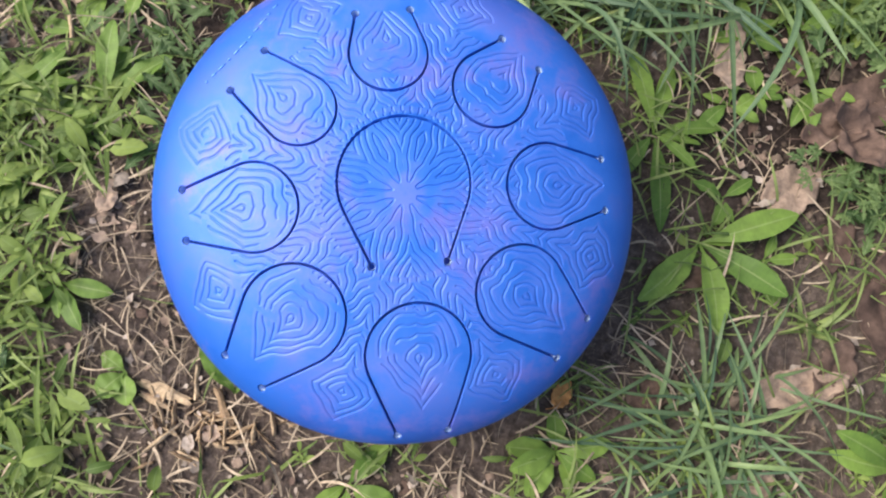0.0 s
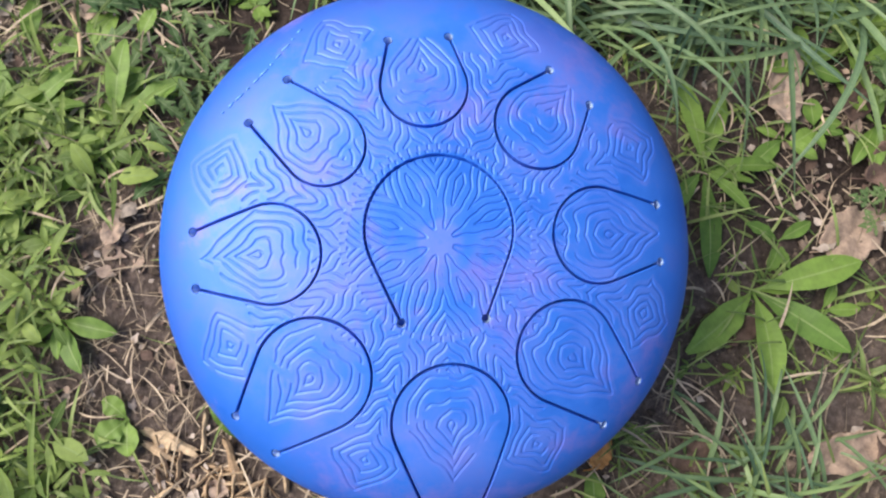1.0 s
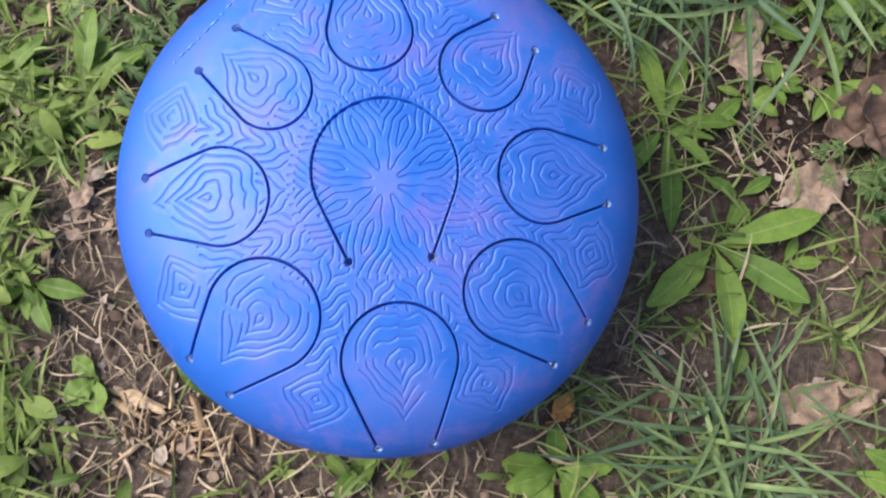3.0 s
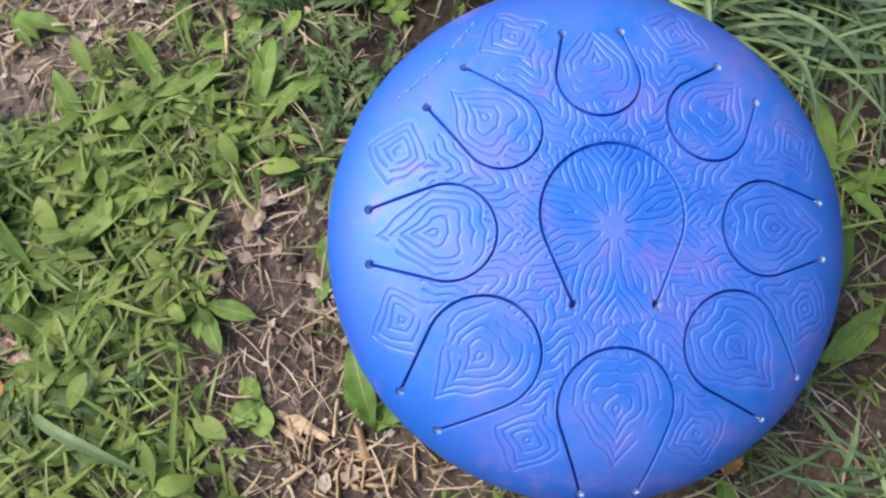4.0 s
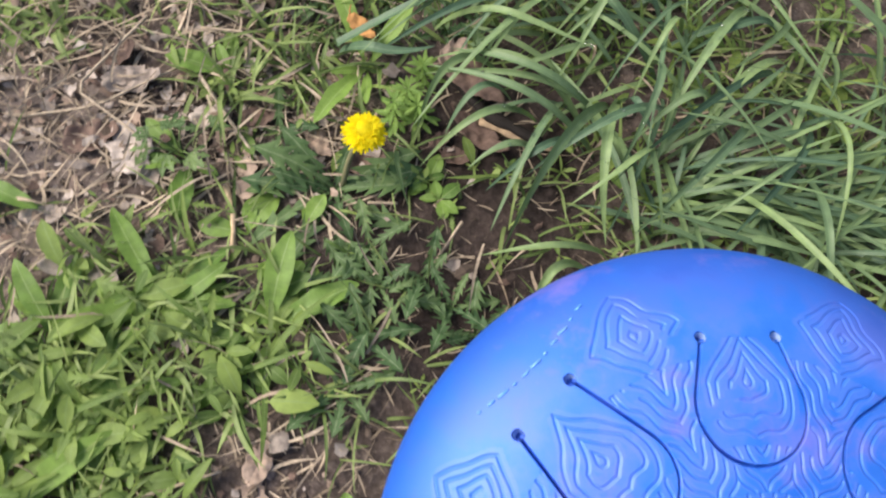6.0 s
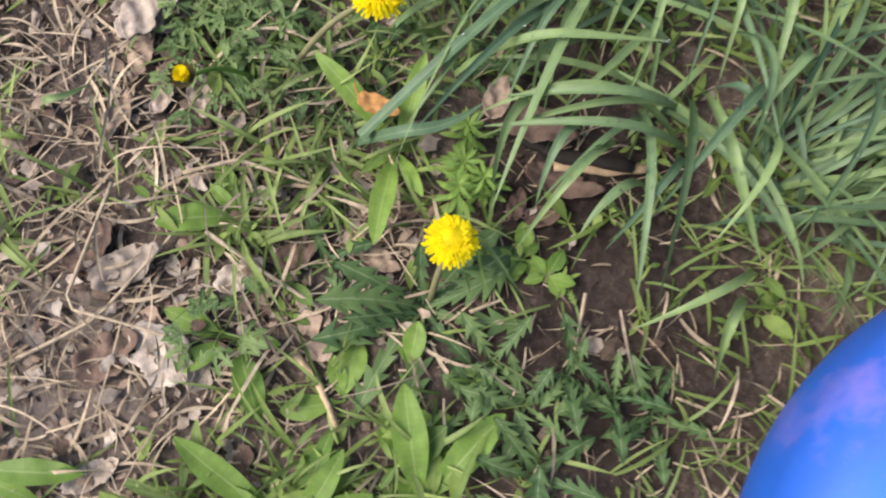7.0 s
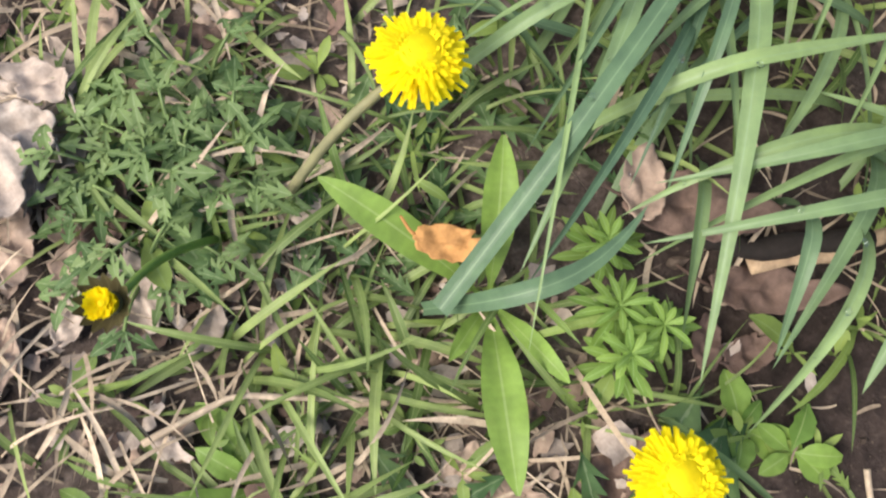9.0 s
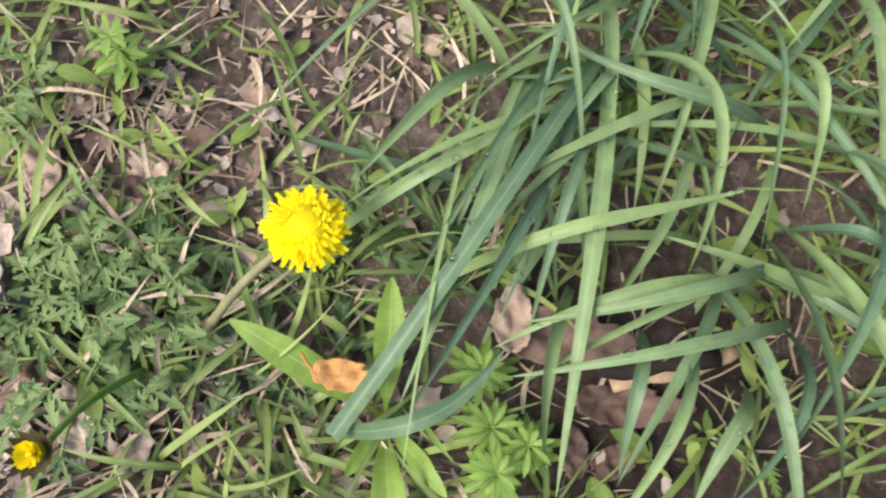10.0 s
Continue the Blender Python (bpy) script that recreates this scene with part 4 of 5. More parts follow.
def wood_chip(x, y, length, width, yaw, label):
    """A split flake of wood: ragged ends, uneven faces, a little thickness."""
    n, m = 12, 4
    u, w = np.meshgrid(np.linspace(-0.5, 0.5, n), np.linspace(-0.5, 0.5, m), indexing="ij")
    rag = rng.normal(0, 0.05, m)
    px = u * length * (1 + np.where(np.abs(u) > 0.4, rag[None, :], 0) * 2)
    py = w * width * (1 + 0.25 * np.sin(u * 7 + x * 90)) * np.where(np.abs(u) > 0.45, 0.7, 1)
    pz = 0.0012 * np.sin(u * 9 + 1) + rng.normal(0, 0.00025, u.shape) + 0.0008 * np.cos(w * 3)
    thick = 0.0022 * (1 - 0.6 * np.abs(2 * w) ** 2)
    up = np.stack([px, py, pz + thick], -1).reshape(-1, 3)
    lo = np.stack([px, py, pz - 0.0008], -1).reshape(-1, 3)
    i = (np.arange(n - 1)[:, None] * m + np.arange(m - 1)[None, :]).ravel()
    f = np.stack([i, i + m, i + m + 1, i + 1], 1)
    k = n * m
    rim = np.concatenate([np.arange(m), np.arange(1, n) * m + m - 1, (n - 1) * m + np.arange(m - 2, -1, -1), np.arange(n - 2, 0, -1) * m])
    nxt = np.roll(rim, -1)
    faces = np.concatenate([f, f[:, ::-1] + k, np.stack([rim, nxt, nxt + k, rim + k], 1)])
    v = np.concatenate([up, lo])
    ob = new("wood_chip", mesh_of("wood_chip", v, faces, M_CHIP, np.zeros((len(v), 2)), np.full(len(v), rng.random()), False))
    ob.matrix_world = pose(x, y, ground_z(x, y) + 0.003, rng.uniform(-12, 12), rng.uniform(-8, 8), yaw)
    tagged(ob, label, "wood chip", "wood chips")


build_crumbs()
build_straw()
build_long_grass()
build_grass()
build_cover()
build_dry_grass()
build_flakes()
build_meadow()

# tussocks behind the drum and across the far side
for x, y, n, ln, w, sp, lean in [(0.02, 0.235, 45, 0.16, 0.0044, 0.02, 0.0), (0.13, 0.215, 70, 0.15, 0.0038, 0.02, 0.0), (-0.025, 0.285, 19, 0.156, 0.0043, 0.022, 210.0),
                                 (0.020, 0.356, 22, 0.166, 0.0046, 0.025, 215.0), (-0.042, 0.400, 13, 0.138, 0.0044, 0.022, 220.0), (0.22, 0.22, 50, 0.13, 0.0037, 0.02, 250.0)]:
    tussock(x, y, n, ln, w, sp, "dense tussock of long bluish-green grass behind the drum", 0.6, lean)
tussock(0.205, -0.150, 95, 0.095, 0.0033, 0.026, "tuft of narrow bluish-green grass beside the drum", name="grass_tuft")
for x, y in [(-0.223, 0.310), (-0.256, 0.345), (-0.276, 0.296), (-0.212, 0.326), (0.30, -0.07), (-0.268, 0.441), (-0.395, 0.339)]:
    tussock(x, y, 16, 0.06, 0.0032, 0.006, "small tuft of green grass in soil", material=M_BLADE, name="grass_tuft")

# long blades reaching out of the tussocks
ARCHING = empty("grass_clump", pose(-0.03, 0.36, 0.0), "clump of broad bluish-green grass blades arching over soil", "grass", "grass tufts")
arched_blade((-0.016, 0.396), (-0.200, 0.322), 0.055, 0.008, 0.0064, 0.022, True, 0.12)
arched_blade((-0.202, 0.327), (-0.135, 0.313), 0.040, -0.023, 0.0064, 0.040, False, 0.12)
arched_blade((-0.053, 0.402), (-0.176, 0.317), 0.050, 0.003, 0.0056, 0.030)
arched_blade((-0.019, 0.393), (-0.149, 0.261), 0.050, -0.008, 0.0064, 0.025)
arched_blade((-0.013, 0.278), (-0.144, 0.301), 0.045, -0.005, 0.0040, 0.025)
arched_blade((-0.137, 0.350), (-0.035, 0.310), 0.055, -0.003, 0.0048, 0.050)
arched_blade((-0.163, 0.388), (-0.064, 0.379), 0.045, -0.012, 0.0048, 0.040)
arched_blade((-0.128, 0.420), (-0.122, 0.350), 0.030, -0.012, 0.0048, 0.012)
arched_blade((-0.060, 0.410), (-0.145, 0.394), 0.040, -0.001, 0.0056, 0.030)
arched_blade((-0.033, 0.271), (-0.137, 0.316), 0.050, -0.015, 0.0048, 0.020)
arched_blade((-0.041, 0.290), (-0.130, 0.254), 0.040, -0.005, 0.0048, 0.030)
arched_blade((-0.060, 0.251), (-0.112, 0.234), 0.040, -0.011, 0.0056, 0.030)
arched_blade((-0.055, 0.370), (-0.176, 0.313), 0.050, 0.004, 0.0048, 0.025)
arched_blade((-0.027, 0.378), (-0.074, 0.365), 0.045, -0.001, 0.0040, 0.030)
arched_blade((0.015, 0.318), (-0.051, 0.396), 0.050, 0.026, 0.0056, 0.040)
arched_blade((-0.081, 0.292), (-0.127, 0.256), 0.050, -0.013, 0.0048, 0.030)
arched_blade((-0.016, 0.296), (-0.090, 0.181), 0.055, -0.013, 0.0072, 0.020)
arched_blade((-0.009, 0.300), (-0.025, 0.192), 0.050, -0.027, 0.0064, 0.020)
arched_blade((-0.022, 0.281), (-0.125, 0.318), 0.055, 0.014, 0.0048, 0.030)
arched_blade((-0.028, 0.259), (-0.140, 0.305), 0.055, 0.008, 0.0048, 0.030)
arched_blade((-0.065, 0.281), (-0.142, 0.240), 0.050, -0.004, 0.0048, 0.015)
arched_blade((-0.035, 0.263), (-0.100, 0.224), 0.050, 0.001, 0.0048, 0.020)
arched_blade((-0.022, 0.192), (-0.103, 0.182), 0.040, 0.005, 0.0048, 0.020)
arched_blade((-0.032, 0.179), (-0.070, 0.141), 0.040, -0.027, 0.0056, 0.010)
arched_blade((-0.157, 0.257), (-0.144, 0.205), 0.030, -0.007, 0.0040, 0.020)
arched_blade((-0.093, 0.319), (-0.145, 0.268), 0.040, -0.019, 0.0056, 0.012)
for i in range(62):
    bx, by = rng.uniform(-0.055, 0.115), rng.uniform(0.255, 0.475)
    yaw, ln = radians(rng.normal(222, 26)), rng.uniform(0.06, 0.135)
    tx, ty = bx + ln * math.cos(yaw), by + ln * math.sin(yaw)
    if not crosses(bx, by, yaw, ln) and tx > -0.165:
        arched_blade((bx, by), (tx, ty), rng.uniform(0.035, 0.07), rng.uniform(-0.02, 0.02), rng.uniform(0.0028, 0.0062), rng.uniform(0.015, 0.04))
arched_blade((0.284, 0.182), (0.151, 0.160), 0.050, 0.048, 0.0040, 0.040)
arched_blade((0.134, 0.197), (0.165, 0.092), 0.050, 0.021, 0.0040, 0.040)
arched_blade((-0.046, 0.298), (-0.097, 0.194), 0.050, -0.005, 0.0048, 0.030)
arched_blade((-0.015, 0.293), (0.001, 0.260), 0.050, -0.009, 0.0048, 0.040)
arched_blade((-0.431, -0.101), (-0.373, -0.087), 0.030, -0.006, 0.0064, 0.025)
arched_blade((-0.370, -0.084), (-0.271, -0.126), 0.035, 0.001, 0.0072, 0.030)
arched_blade((-0.360, 0.401), (-0.327, 0.397), 0.030, -0.022, 0.0040, 0.020)

# broad-leaved weeds
lance(-0.182, 0.318, 5, 0.070, 0.0135, [(51, 0.057), (112, 0.071), (-120, 0.067), (-84, 0.042), (-156, 0.029)], (38, 55), (0, 20), (0.75, 1.0))
lance(0.197, 0.085, 7, 0.081, 0.019, [(102, 0.073), (4, 0.057), (-20, 0.038), (-56, 0.047), (-91, 0.081), (-136, 0.051)])
lance(0.222, -0.005, 6, 0.074, 0.021, [(-140, 0.073), (-41, 0.057), (-42, 0.074), (4, 0.038), (-86, 0.074)])
lance(0.098, -0.152, 7, 0.041, 0.017, [(91, 0.032), (4, 0.041), (-43, 0.035), (-135, 0.040), (-65, 0.039), (-168, 0.040)])
lance(-0.294, 0.244, 4, 0.047, 0.015, [(141, 0.041), (-168, 0.036), (-85, 0.047), (-24, 0.025)])
lance(-0.274, 0.308, 3, 0.046, 0.015, [(170, 0.046), (116, 0.025)])
lance(-0.225, 0.156, 3, 0.026, 0.018, [(63, 0.026), (116, 0.025)])
lance(-0.213, 0.201, 2, 0.025, 0.014, [(59, 0.025)])
lance(-0.250, 0.196, 3, 0.034, 0.014, [(171, 0.034), (86, 0.025)])
lance(-0.228, 0.134, 4, 0.064, 0.017, [(83, 0.064), (-90, 0.044)])
lance(-0.292, 0.146, 4, 0.074, 0.014, [(127, 0.074), (62, 0.043)])
lance(-0.353, 0.120, 4, 0.060, 0.014, [(124, 0.060), (127, 0.027)])
lance(-0.260, -0.007, 4, 0.044, 0.013, [(-18, 0.044), (-88, 0.029), (-140, 0.025)])
lance(-0.133, -0.096, 4, 0.064, 0.018, [(109, 0.064), (126, 0.042), (68, 0.038)])
lance(-0.212, -0.076, 3, 0.025, 0.018, [(-84, 0.025), (-141, 0.025)])
lance(-0.373, 0.007, 4, 0.098, 0.014, [(53, 0.092), (130, 0.098)])
lance(-0.433, 0.223, 4, 0.060, 0.013, [(-54, 0.038), (-39, 0.044), (-143, 0.025), (-21, 0.060)])
lance(-0.484, 0.142, 4, 0.044, 0.020, [(98, 0.030), (-22, 0.044)])
lance(-0.053, -0.165, 5, 0.045, 0.018, [(-100, 0.05), (40, 0.04)])
lance(-0.17, 0.012, 3, 0.030, 0.017)
lance(-0.30, 0.14, 6, 0.060, 0.014)
lance(0.33, 0.115, 6, 0.050, 0.015)
for x, y in [(0.262, 0.108), (0.283, 0.165), (0.272, -0.02), (0.245, 0.03)]:
    lance(x, y, 4, 0.036, 0.013)
lance(0.375, 0.175, 6, 0.060, 0.016)
lance(0.315, 0.175, 5, 0.050, 0.014)
lance(0.345, -0.18, 6, 0.060, 0.018)
for i in range(14):
    dandelion_leaves(rng.uniform(-0.46, -0.28), rng.uniform(-0.13, 0.13), 7, rng.uniform(0.035, 0.055))
for i in range(3):
    dandelion_leaves(rng.uniform(0.31, 0.42), rng.uniform(-0.02, 0.22), 7, rng.uniform(0.035, 0.055))
for i in range(16):
    x, y = rng.uniform(-0.46, -0.28), rng.uniform(-0.13, 0.14)
    lance(x, y, 6, rng.uniform(0.035, 0.055), 0.014)

# dandelions
dandelion_leaves(-0.196, 0.228, 14, 0.062, 0.022)
for x, y, n, ln in [(-0.163, 0.164, 7, 0.038), (-0.117, 0.153, 7, 0.038), (-0.171, 0.191, 6, 0.035), (-0.136, 0.171, 6, 0.035), (-0.102, 0.138, 6, 0.035), (-0.187, 0.173, 6, 0.035), (-0.237, 0.269, 6, 0.038), (-0.218, 0.369, 6, 0.027), (-0.208, 0.351, 6, 0.027), (-0.239, 0.437, 6, 0.031), (-0.182, 0.351, 6, 0.027), (-0.146, 0.393, 6, 0.031), (-0.109, 0.358, 6, 0.031), (-0.167, 0.371, 6, 0.032),
                    (-0.194, 0.392, 6, 0.035), (-0.131, 0.348, 6, 0.031), (-0.18, 0.10, 6, 0.043), (-0.17, 0.13, 6, 0.043), (0.38, 0.17, 6, 0.050),
                    (0.33, 0.19, 6, 0.060), (0.35, -0.15, 6, 0.060), (-0.256, 0.409, 6, 0.038), (-0.233, 0.419, 6, 0.035), (-0.233, 0.389, 6, 0.031)]:
    dandelion_leaves(x, y, n, ln)
flower(-0.176, 0.248, 0.040, 0.0275, (-0.192, 0.231))
flower(-0.170, 0.382, 0.047, 0.0290, (-0.226, 0.382), lean=(0.1, 0.05))
flower(-0.273, 0.366, 0.050, 0.0185, (-0.244, 0.384), opened=0.3, lean=(-0.12, 0.10))

# round-leaved seedlings
for x, y, n, ln in [(-0.136, 0.238, 6, 0.020), (-0.128, 0.224, 5, 0.017), (-0.205, 0.160, 5, 0.018), (0.285, 0.115, 5, 0.022)]:
    plant("round_leaved_weed", "ovate", x, y, n, M_LANCE, "small seedling with rounded smooth green leaves", "weed", ln, ln * 0.55, (15, 45), (-20, 5), seg=10)

# lobed weeds
for x, y in [(-0.258, 0.398), (-0.272, 0.386), (-0.243, 0.412), (-0.230, 0.400), (-0.262, 0.420), (-0.245, 0.512), (-0.225, 0.430), (-0.300, 0.250),
             (0.345, 0.150), (0.362, 0.172), (0.380, 0.145), (0.372, 0.200), (0.400, 0.175), (0.335, 0.195), (0.395, 0.125), (0.350, 0.222), (0.385, 0.228), (0.345, 0.030), (0.372, 0.015), (0.322, 0.045)]:
    lobed_weed(x, y)

# cleavers
for x, y, hgt in [(-0.144, 0.310, 0.022), (-0.161, 0.278, 0.028), (-0.146, 0.279, 0.022), (-0.440, 0.066, 0.055), (-0.425, 0.078, 0.050), (-0.452, 0.080, 0.050), (-0.446, 0.050, 0.048), (-0.430, 0.055, 0.045), (-0.460, 0.062, 0.045), (-0.153, 0.291, 0.018), (-0.192, 0.494, 0.03)]:
    whorl(x, y, hgt, 5 if x < -0.4 else 4, 0.022 if x < -0.4 else 0.016, M_LIME if x < -0.4 else None)

# fallen leaves
dead_leaf(0.266, 0.144, 0.030, "tan", 80, 0.3, 1.7, 0)
dead_leaf(0.322, 0.141, 0.030, "brown", 60, 0.4, 1.6, 0)
dead_leaf(0.335, 0.080, 0.045, "brown", 20, 0.7, 1.1, 5, 0.010)
dead_leaf(0.350, 0.065, 0.040, "brown", 120, 0.7, 1.2, 5, 0.014)
dead_leaf(0.299, 0.033, 0.042, "tan", 30, 0.12, 1.1, 0)
dead_leaf(0.327, -0.013, 0.035, "brown", 70, 0.35, 1.1, 5)
dead_leaf(0.280, -0.118, 0.034, "tan", 5, 0.25, 1.9, 0)
dead_leaf(0.376, 0.100, 0.050, "brown", 10, 0.3, 1.4, 5)
dead_leaf(0.227, -0.190, 0.036, "tan", 20, 0.3, 1.3, 0)
dead_leaf(0.356, -0.065, 0.050, "brown", 80, 0.3, 1.4, 5)
dead_leaf(0.105, -0.112, 0.016, "orange", 60, 0.3, 1.2, 0)
dead_leaf(0.150, 0.010, 0.030, "tan", 70, 0.3, 1.5, 0)
dead_leaf(-0.331, 0.247, 0.031, "pale", 120, 0.08, 1.15, 5)
dead_leaf(-0.379, 0.201, 0.015, "pale", 10, 0.4, 1.8, 0)
dead_leaf(-0.346, 0.164, 0.026, "grey", 170, 0.3, 1.7, 0)
dead_leaf(-0.408, -0.019, 0.024, "tan", 40, 0.5, 1.6, 0)
dead_leaf(-0.430, -0.025, 0.032, "tan", 160, 0.4, 1.4, 0)
dead_leaf(-0.405, -0.065, 0.022, "orange", -60, 0.4, 2.0, 0)
dead_leaf(-0.359, 0.255, 0.025, "brown", 22, 0.35, 1.3, 5)
dead_leaf(-0.339, 0.298, 0.024, "grey", 12, 0.6, 1.4, 0)
dead_leaf(-0.354, 0.314, 0.022, "brown", 32, 0.5, 1.3, 0)
dead_leaf(-0.186, 0.338, 0.0135, "orange", -42, 0.18, 1.6, 0, 0.026)
dead_leaf(-0.124, 0.320, 0.017, "tan", 52, 0.25, 1.3, 0, 0.022)
dead_leaf(-0.112, 0.306, 0.026, "brown", -38, 0.2, 1.7, 0, 0.016)
dead_leaf(-0.220, 0.278, 0.011, "tan", 22, 0.4, 1.5, 0)
dead_leaf(-0.253, 0.278, 0.017, "brown", 7, 0.3, 1.3, 0)
dead_leaf(-0.211, 0.263, 0.014, "tan", -48, 0.3, 1.6, 0)
dead_leaf(-0.176, 0.249, 0.025, "brown", 2, 0.3, 1.3, 0)
dead_leaf(-0.279, 0.438, 0.029, "grey", 32, 0.5, 1.2, 5)
dead_leaf(-0.287, 0.457, 0.025, "pale", 92, 0.5, 1.2, 5)
dead_leaf(-0.266, 0.458, 0.022, "grey", -8, 0.6, 1.1, 5)
dead_leaf(-0.287, 0.400, 0.017, "tan", 32, 0.4, 1.3, 0)
dead_leaf(-0.199, 0.457, 0.020, "tan", 72, 0.3, 1.3, 0)
dead_leaf(-0.217, 0.448, 0.020, "tan", 2, 0.3, 1.4, 0)
dead_leaf(-0.135, 0.372, 0.010, "tan", 72, 0.3, 1.6, 0)
dead_leaf(-0.207, 0.503, 0.022, "tan", 42, 0.3, 1.6, 0)
dead_leaf(-0.298, 0.385, 0.012, "pale", 42, 0.4, 1.4, 0)
dead_leaf(-0.263, 0.359, 0.012, "grey", 42, 0.4, 1.2, 0)
dead_leaf(-0.273, 0.377, 0.012, "tan", -28, 0.4, 1.3, 0)
dead_leaf(-0.284, 0.276, 0.019, "pale", 12, 0.3, 1.3, 0)
dead_leaf(-0.104, 0.271, 0.019, "brown", -38, 0.3, 2.0, 0)
dead_leaf(-0.225, 0.055, 0.018, "tan", 70, 0.3, 1.3, 0)
dead_leaf(-0.188, 0.283, 0.012, "brown", -8, 0.3, 1.2, 0)
dead_leaf(-0.130, 0.266, 0.012, "brown", 52, 0.3, 1.4, 0)
dead_leaf(-0.119, 0.256, 0.014, "brown", -8, 0.4, 1.3, 0)
dead_leaf(0.20, -0.03, 0.03, "brown", 0, 0.3, 1.4, 0)
dead_leaf(0.17, -0.115, 0.03, "brown", 30, 0.2, 1.3, 0)
dead_leaf(0.31, -0.11, 0.035, "brown", 60, 0.2, 1.3, 0)

for i in range(6):
    dead_leaf(-0.412 + rng.uniform(-0.028, 0.028), -0.025 + rng.uniform(-0.022, 0.022), rng.uniform(0.010, 0.020), ("tan", "brown", "tan")[i % 3], rng.uniform(0, 360), 0.4, 1.9, 0, 0.012)

for i in range(8):
    dead_leaf(-0.284 + rng.uniform(-0.022, 0.018), 0.440 + rng.uniform(-0.022, 0.025), rng.uniform(0.016, 0.026), ("grey", "pale")[i % 2], rng.uniform(0, 360), 0.5, 1.2, 5, 0.004 + 0.002 * i)
for i in range(10):
    dead_leaf(rng.uniform(-0.33, -0.20), rng.uniform(0.37, 0.50), rng.uniform(0.010, 0.018), ("tan", "brown", "pale")[i % 3], rng.uniform(0, 360), 0.4, 1.4, 0, 0.006)

# twigs, straws and chips
wood_chip(-0.184, -0.092, 0.040, 0.0085, -24, "split pale brown wood chip on bare soil")
wood_chip(-0.190, -0.098, 0.026, 0.0050, -30, "narrow pale splinter beside a wood chip")
wood_chip(-0.141, -0.107, 0.032, 0.0060, -72, "weathered grey-brown wood splinter on soil")
for i in range(34):
    x, y = rng.normal(-0.150, 0.035), rng.normal(-0.118, 0.014)
    if not under_drum(x, y, 0.13):
        wood_chip(x, y, rng.uniform(0.010, 0.028), rng.uniform(0.0012, 0.0032), rng.uniform(0, 180), "small pale wood chip on soil")
stick("twig", [(-0.267, 0.228), (-0.260, 0.212), (-0.256, 0.182)], 0.0022, M_CHIP, "bent brown twig among weeds")
stick("charred_stick", [(-0.124, 0.313), (-0.102, 0.284), (-0.062, 0.265)], 0.0050, M_BARK, "black rotten stick lying under the grass", flat=0.7)
stick("bark_strip", [(-0.103, 0.280), (-0.079, 0.269), (-0.054, 0.264)], 0.0035, M_CHIP, "brown strip of bark beside the stick", flat=0.4)
stick("straw_stalk", [(-0.409, 0.268), (-0.357, 0.275, 0.006), (-0.304, 0.311, 0.004)], 0.0011, M_STRAW, "long pale dry straw stalk across soil")
stick("straw_stalk", [(-0.332, 0.343, 0.01), (-0.370, 0.286, 0.008), (-0.317, 0.251, 0.010)], 0.0011, M_STRAW, "kinked pale dry straw stalk over a dead leaf")
stick("straw_stalk", [(-0.293, 0.303, 0.004), (-0.267, 0.269, 0.006), (-0.247, 0.245, 0.004)], 0.0014, M_STRAW, "straight pale dry stalk in weeds")
stick("straw_stalk", [(-0.388, 0.326), (-0.354, 0.323)], 0.0011, M_STRAW, "short dry stalk on soil")
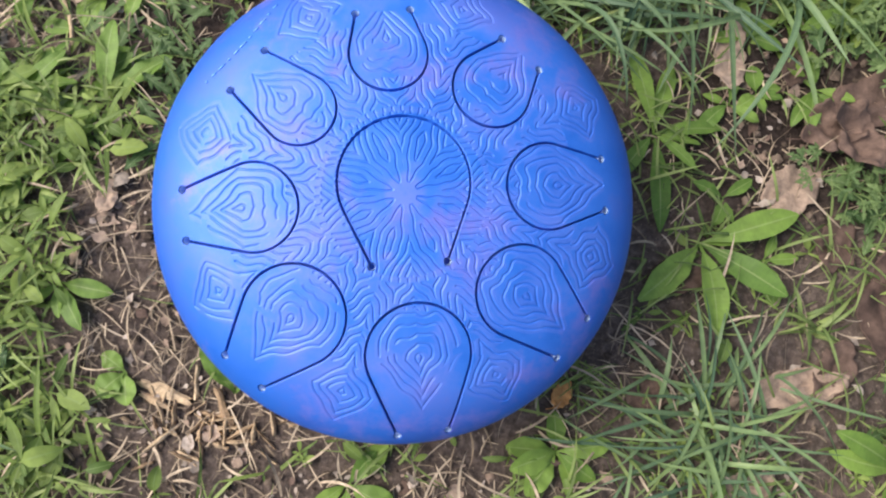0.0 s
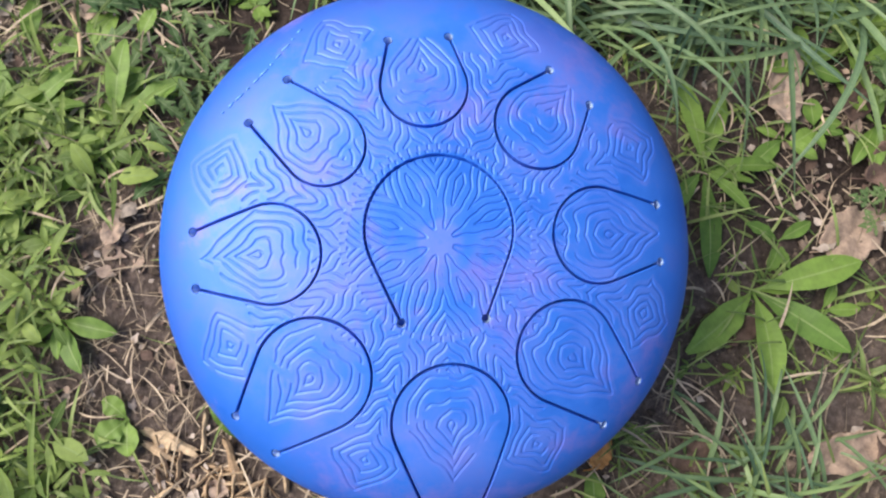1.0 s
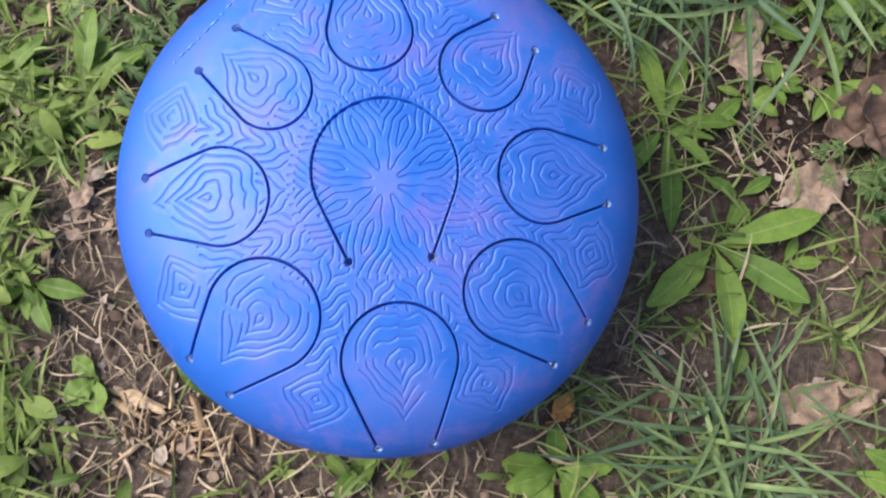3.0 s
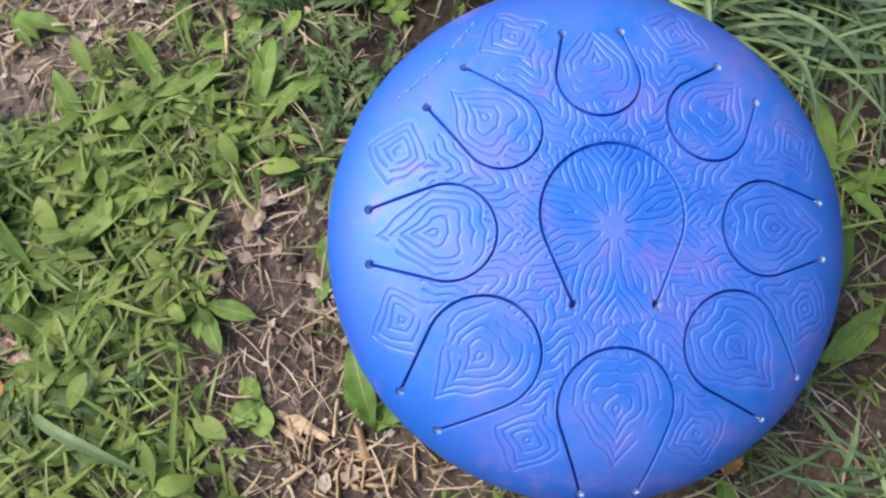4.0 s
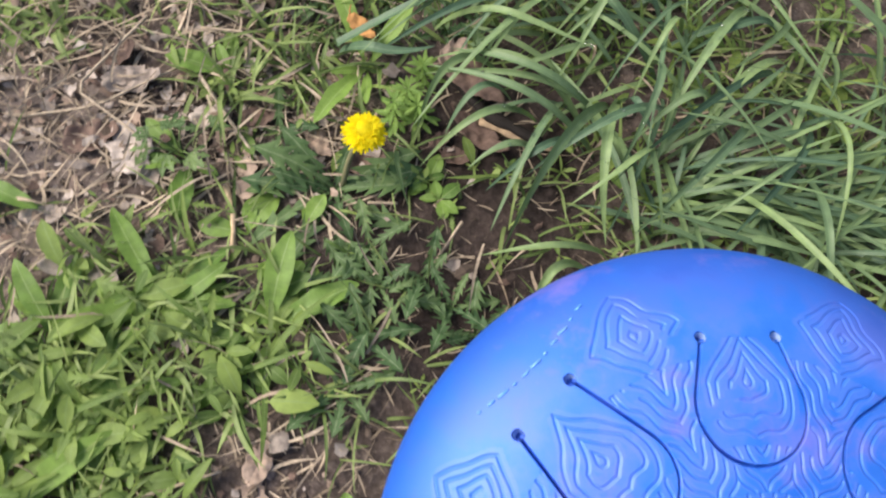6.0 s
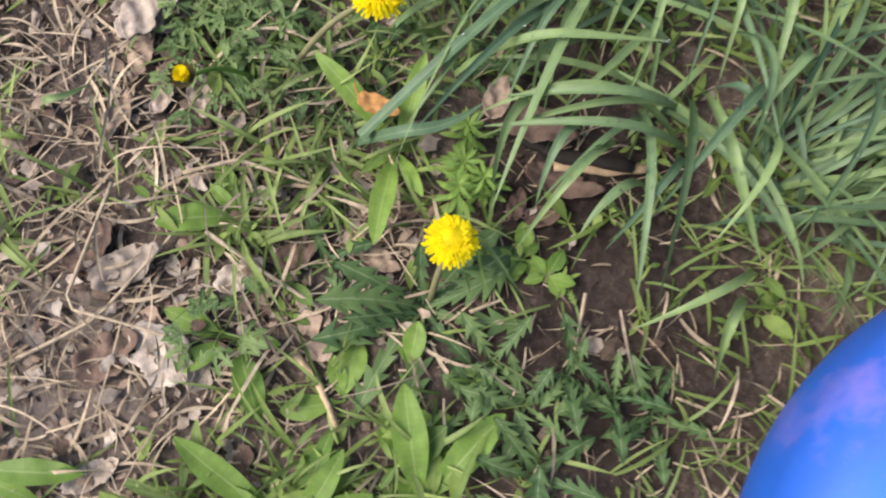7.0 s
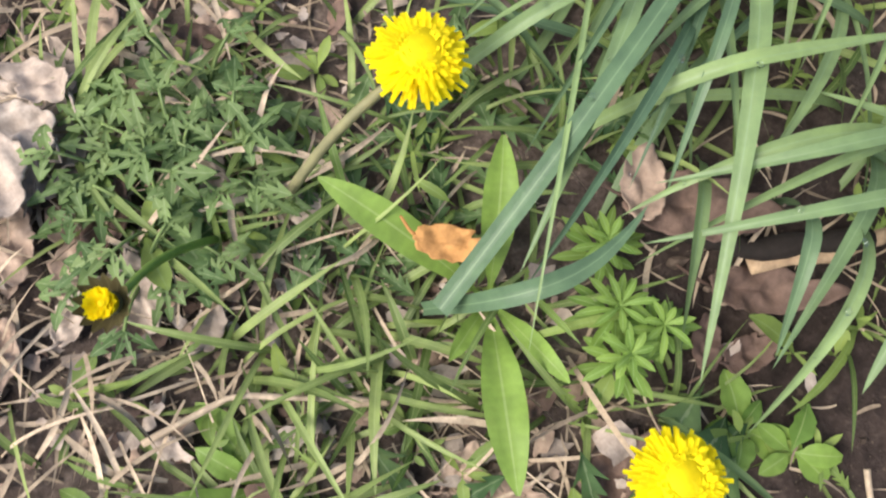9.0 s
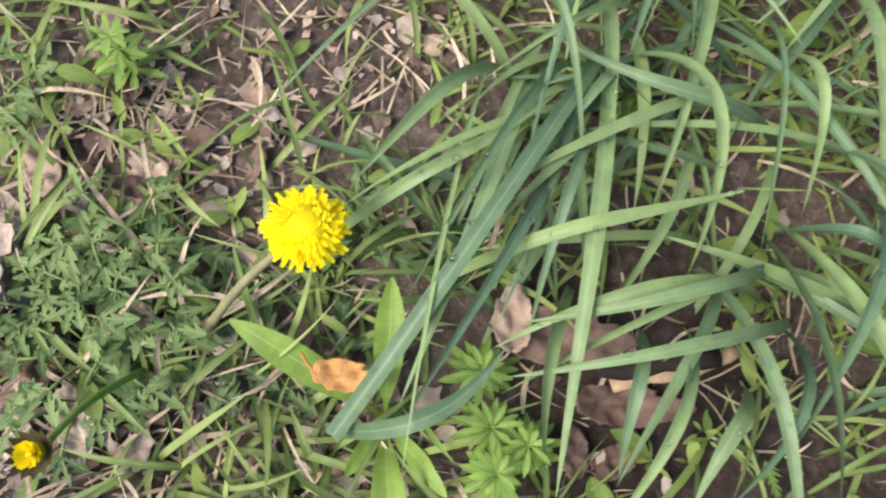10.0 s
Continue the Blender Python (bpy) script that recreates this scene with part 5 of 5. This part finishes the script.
stick("straw_stalk", [(-0.174, 0.218, 0.004), (-0.155, 0.219, 0.004)], 0.0011, M_STRAW, "short pale dry stalk")
stick("straw_stalk", [(-0.113, 0.208, 0.004), (-0.130, 0.181, 0.004)], 0.0011, M_STRAW, "short pale dry stalk")
stick("straw_stalk", [(-0.219, 0.304, 0.004), (-0.202, 0.292, 0.004)], 0.0009, M_STRAW, "thin dry stalk in weeds")
stick("straw_stalk", [(-0.300, 0.030, 0.003), (-0.245, 0.050, 0.003)], 0.0011, M_STRAW, "thin dry stalk over soil")
stick("straw_stalk", [(-0.290, -0.095, 0.003), (-0.235, -0.055, 0.003)], 0.0010, M_STRAW, "thin dry stalk over soil")
stick("straw_stalk", [(-0.296, 0.338, 0.006), (-0.266, 0.336, 0.012), (-0.231, 0.311, 0.006)], 0.0012, M_STRAW, "arched dry stalk over grass")
stick("twig", [(-0.430, 0.185), (-0.405, 0.215)], 0.0022, M_CHIP, "brown twig on bare soil")


def droplet(x, y, z, r):
    """A water bead on a blade."""
    bm = bmesh.new()
    bmesh.ops.create_uvsphere(bm, u_segments=14, v_segments=9, radius=r)
    for v in bm.verts:
        v.co.z *= 0.75
    me = bpy.data.meshes.new("water_drop")
    bm.to_mesh(me)
    bm.free()
    me.polygons.foreach_set("use_smooth", np.full(len(me.polygons), True))
    me.materials.append(M_WATER)
    ob = tagged(new("water_drop", me), "clear round water drop sitting on a grass blade", "water drop", "dew drops")
    ob.location = (x, y, z)


kw = Mat("water")
kw.b.inputs["Transmission Weight"].default_value = 1.0
kw.b.inputs["IOR"].default_value = 1.33
M_WATER = kw.done((0.98, 0.99, 1.0), 0.03)
bpy.context.view_layer.update()
tree = bpy.context.evaluated_depsgraph_get()
for i in range(240):
    x, y = rng.uniform(-0.14, 0.10), rng.uniform(0.22, 0.42)
    hit, spot, normal, _, thing, _ = scene.ray_cast(tree, Vector((x, y, 0.5)), Vector((0, 0, -1)))
    if hit and spot.z > 0.02 and normal.z > 0.5:
        r = rng.uniform(0.0006, 0.0014)
        droplet(spot.x, spot.y, spot.z + r * 0.5, r)
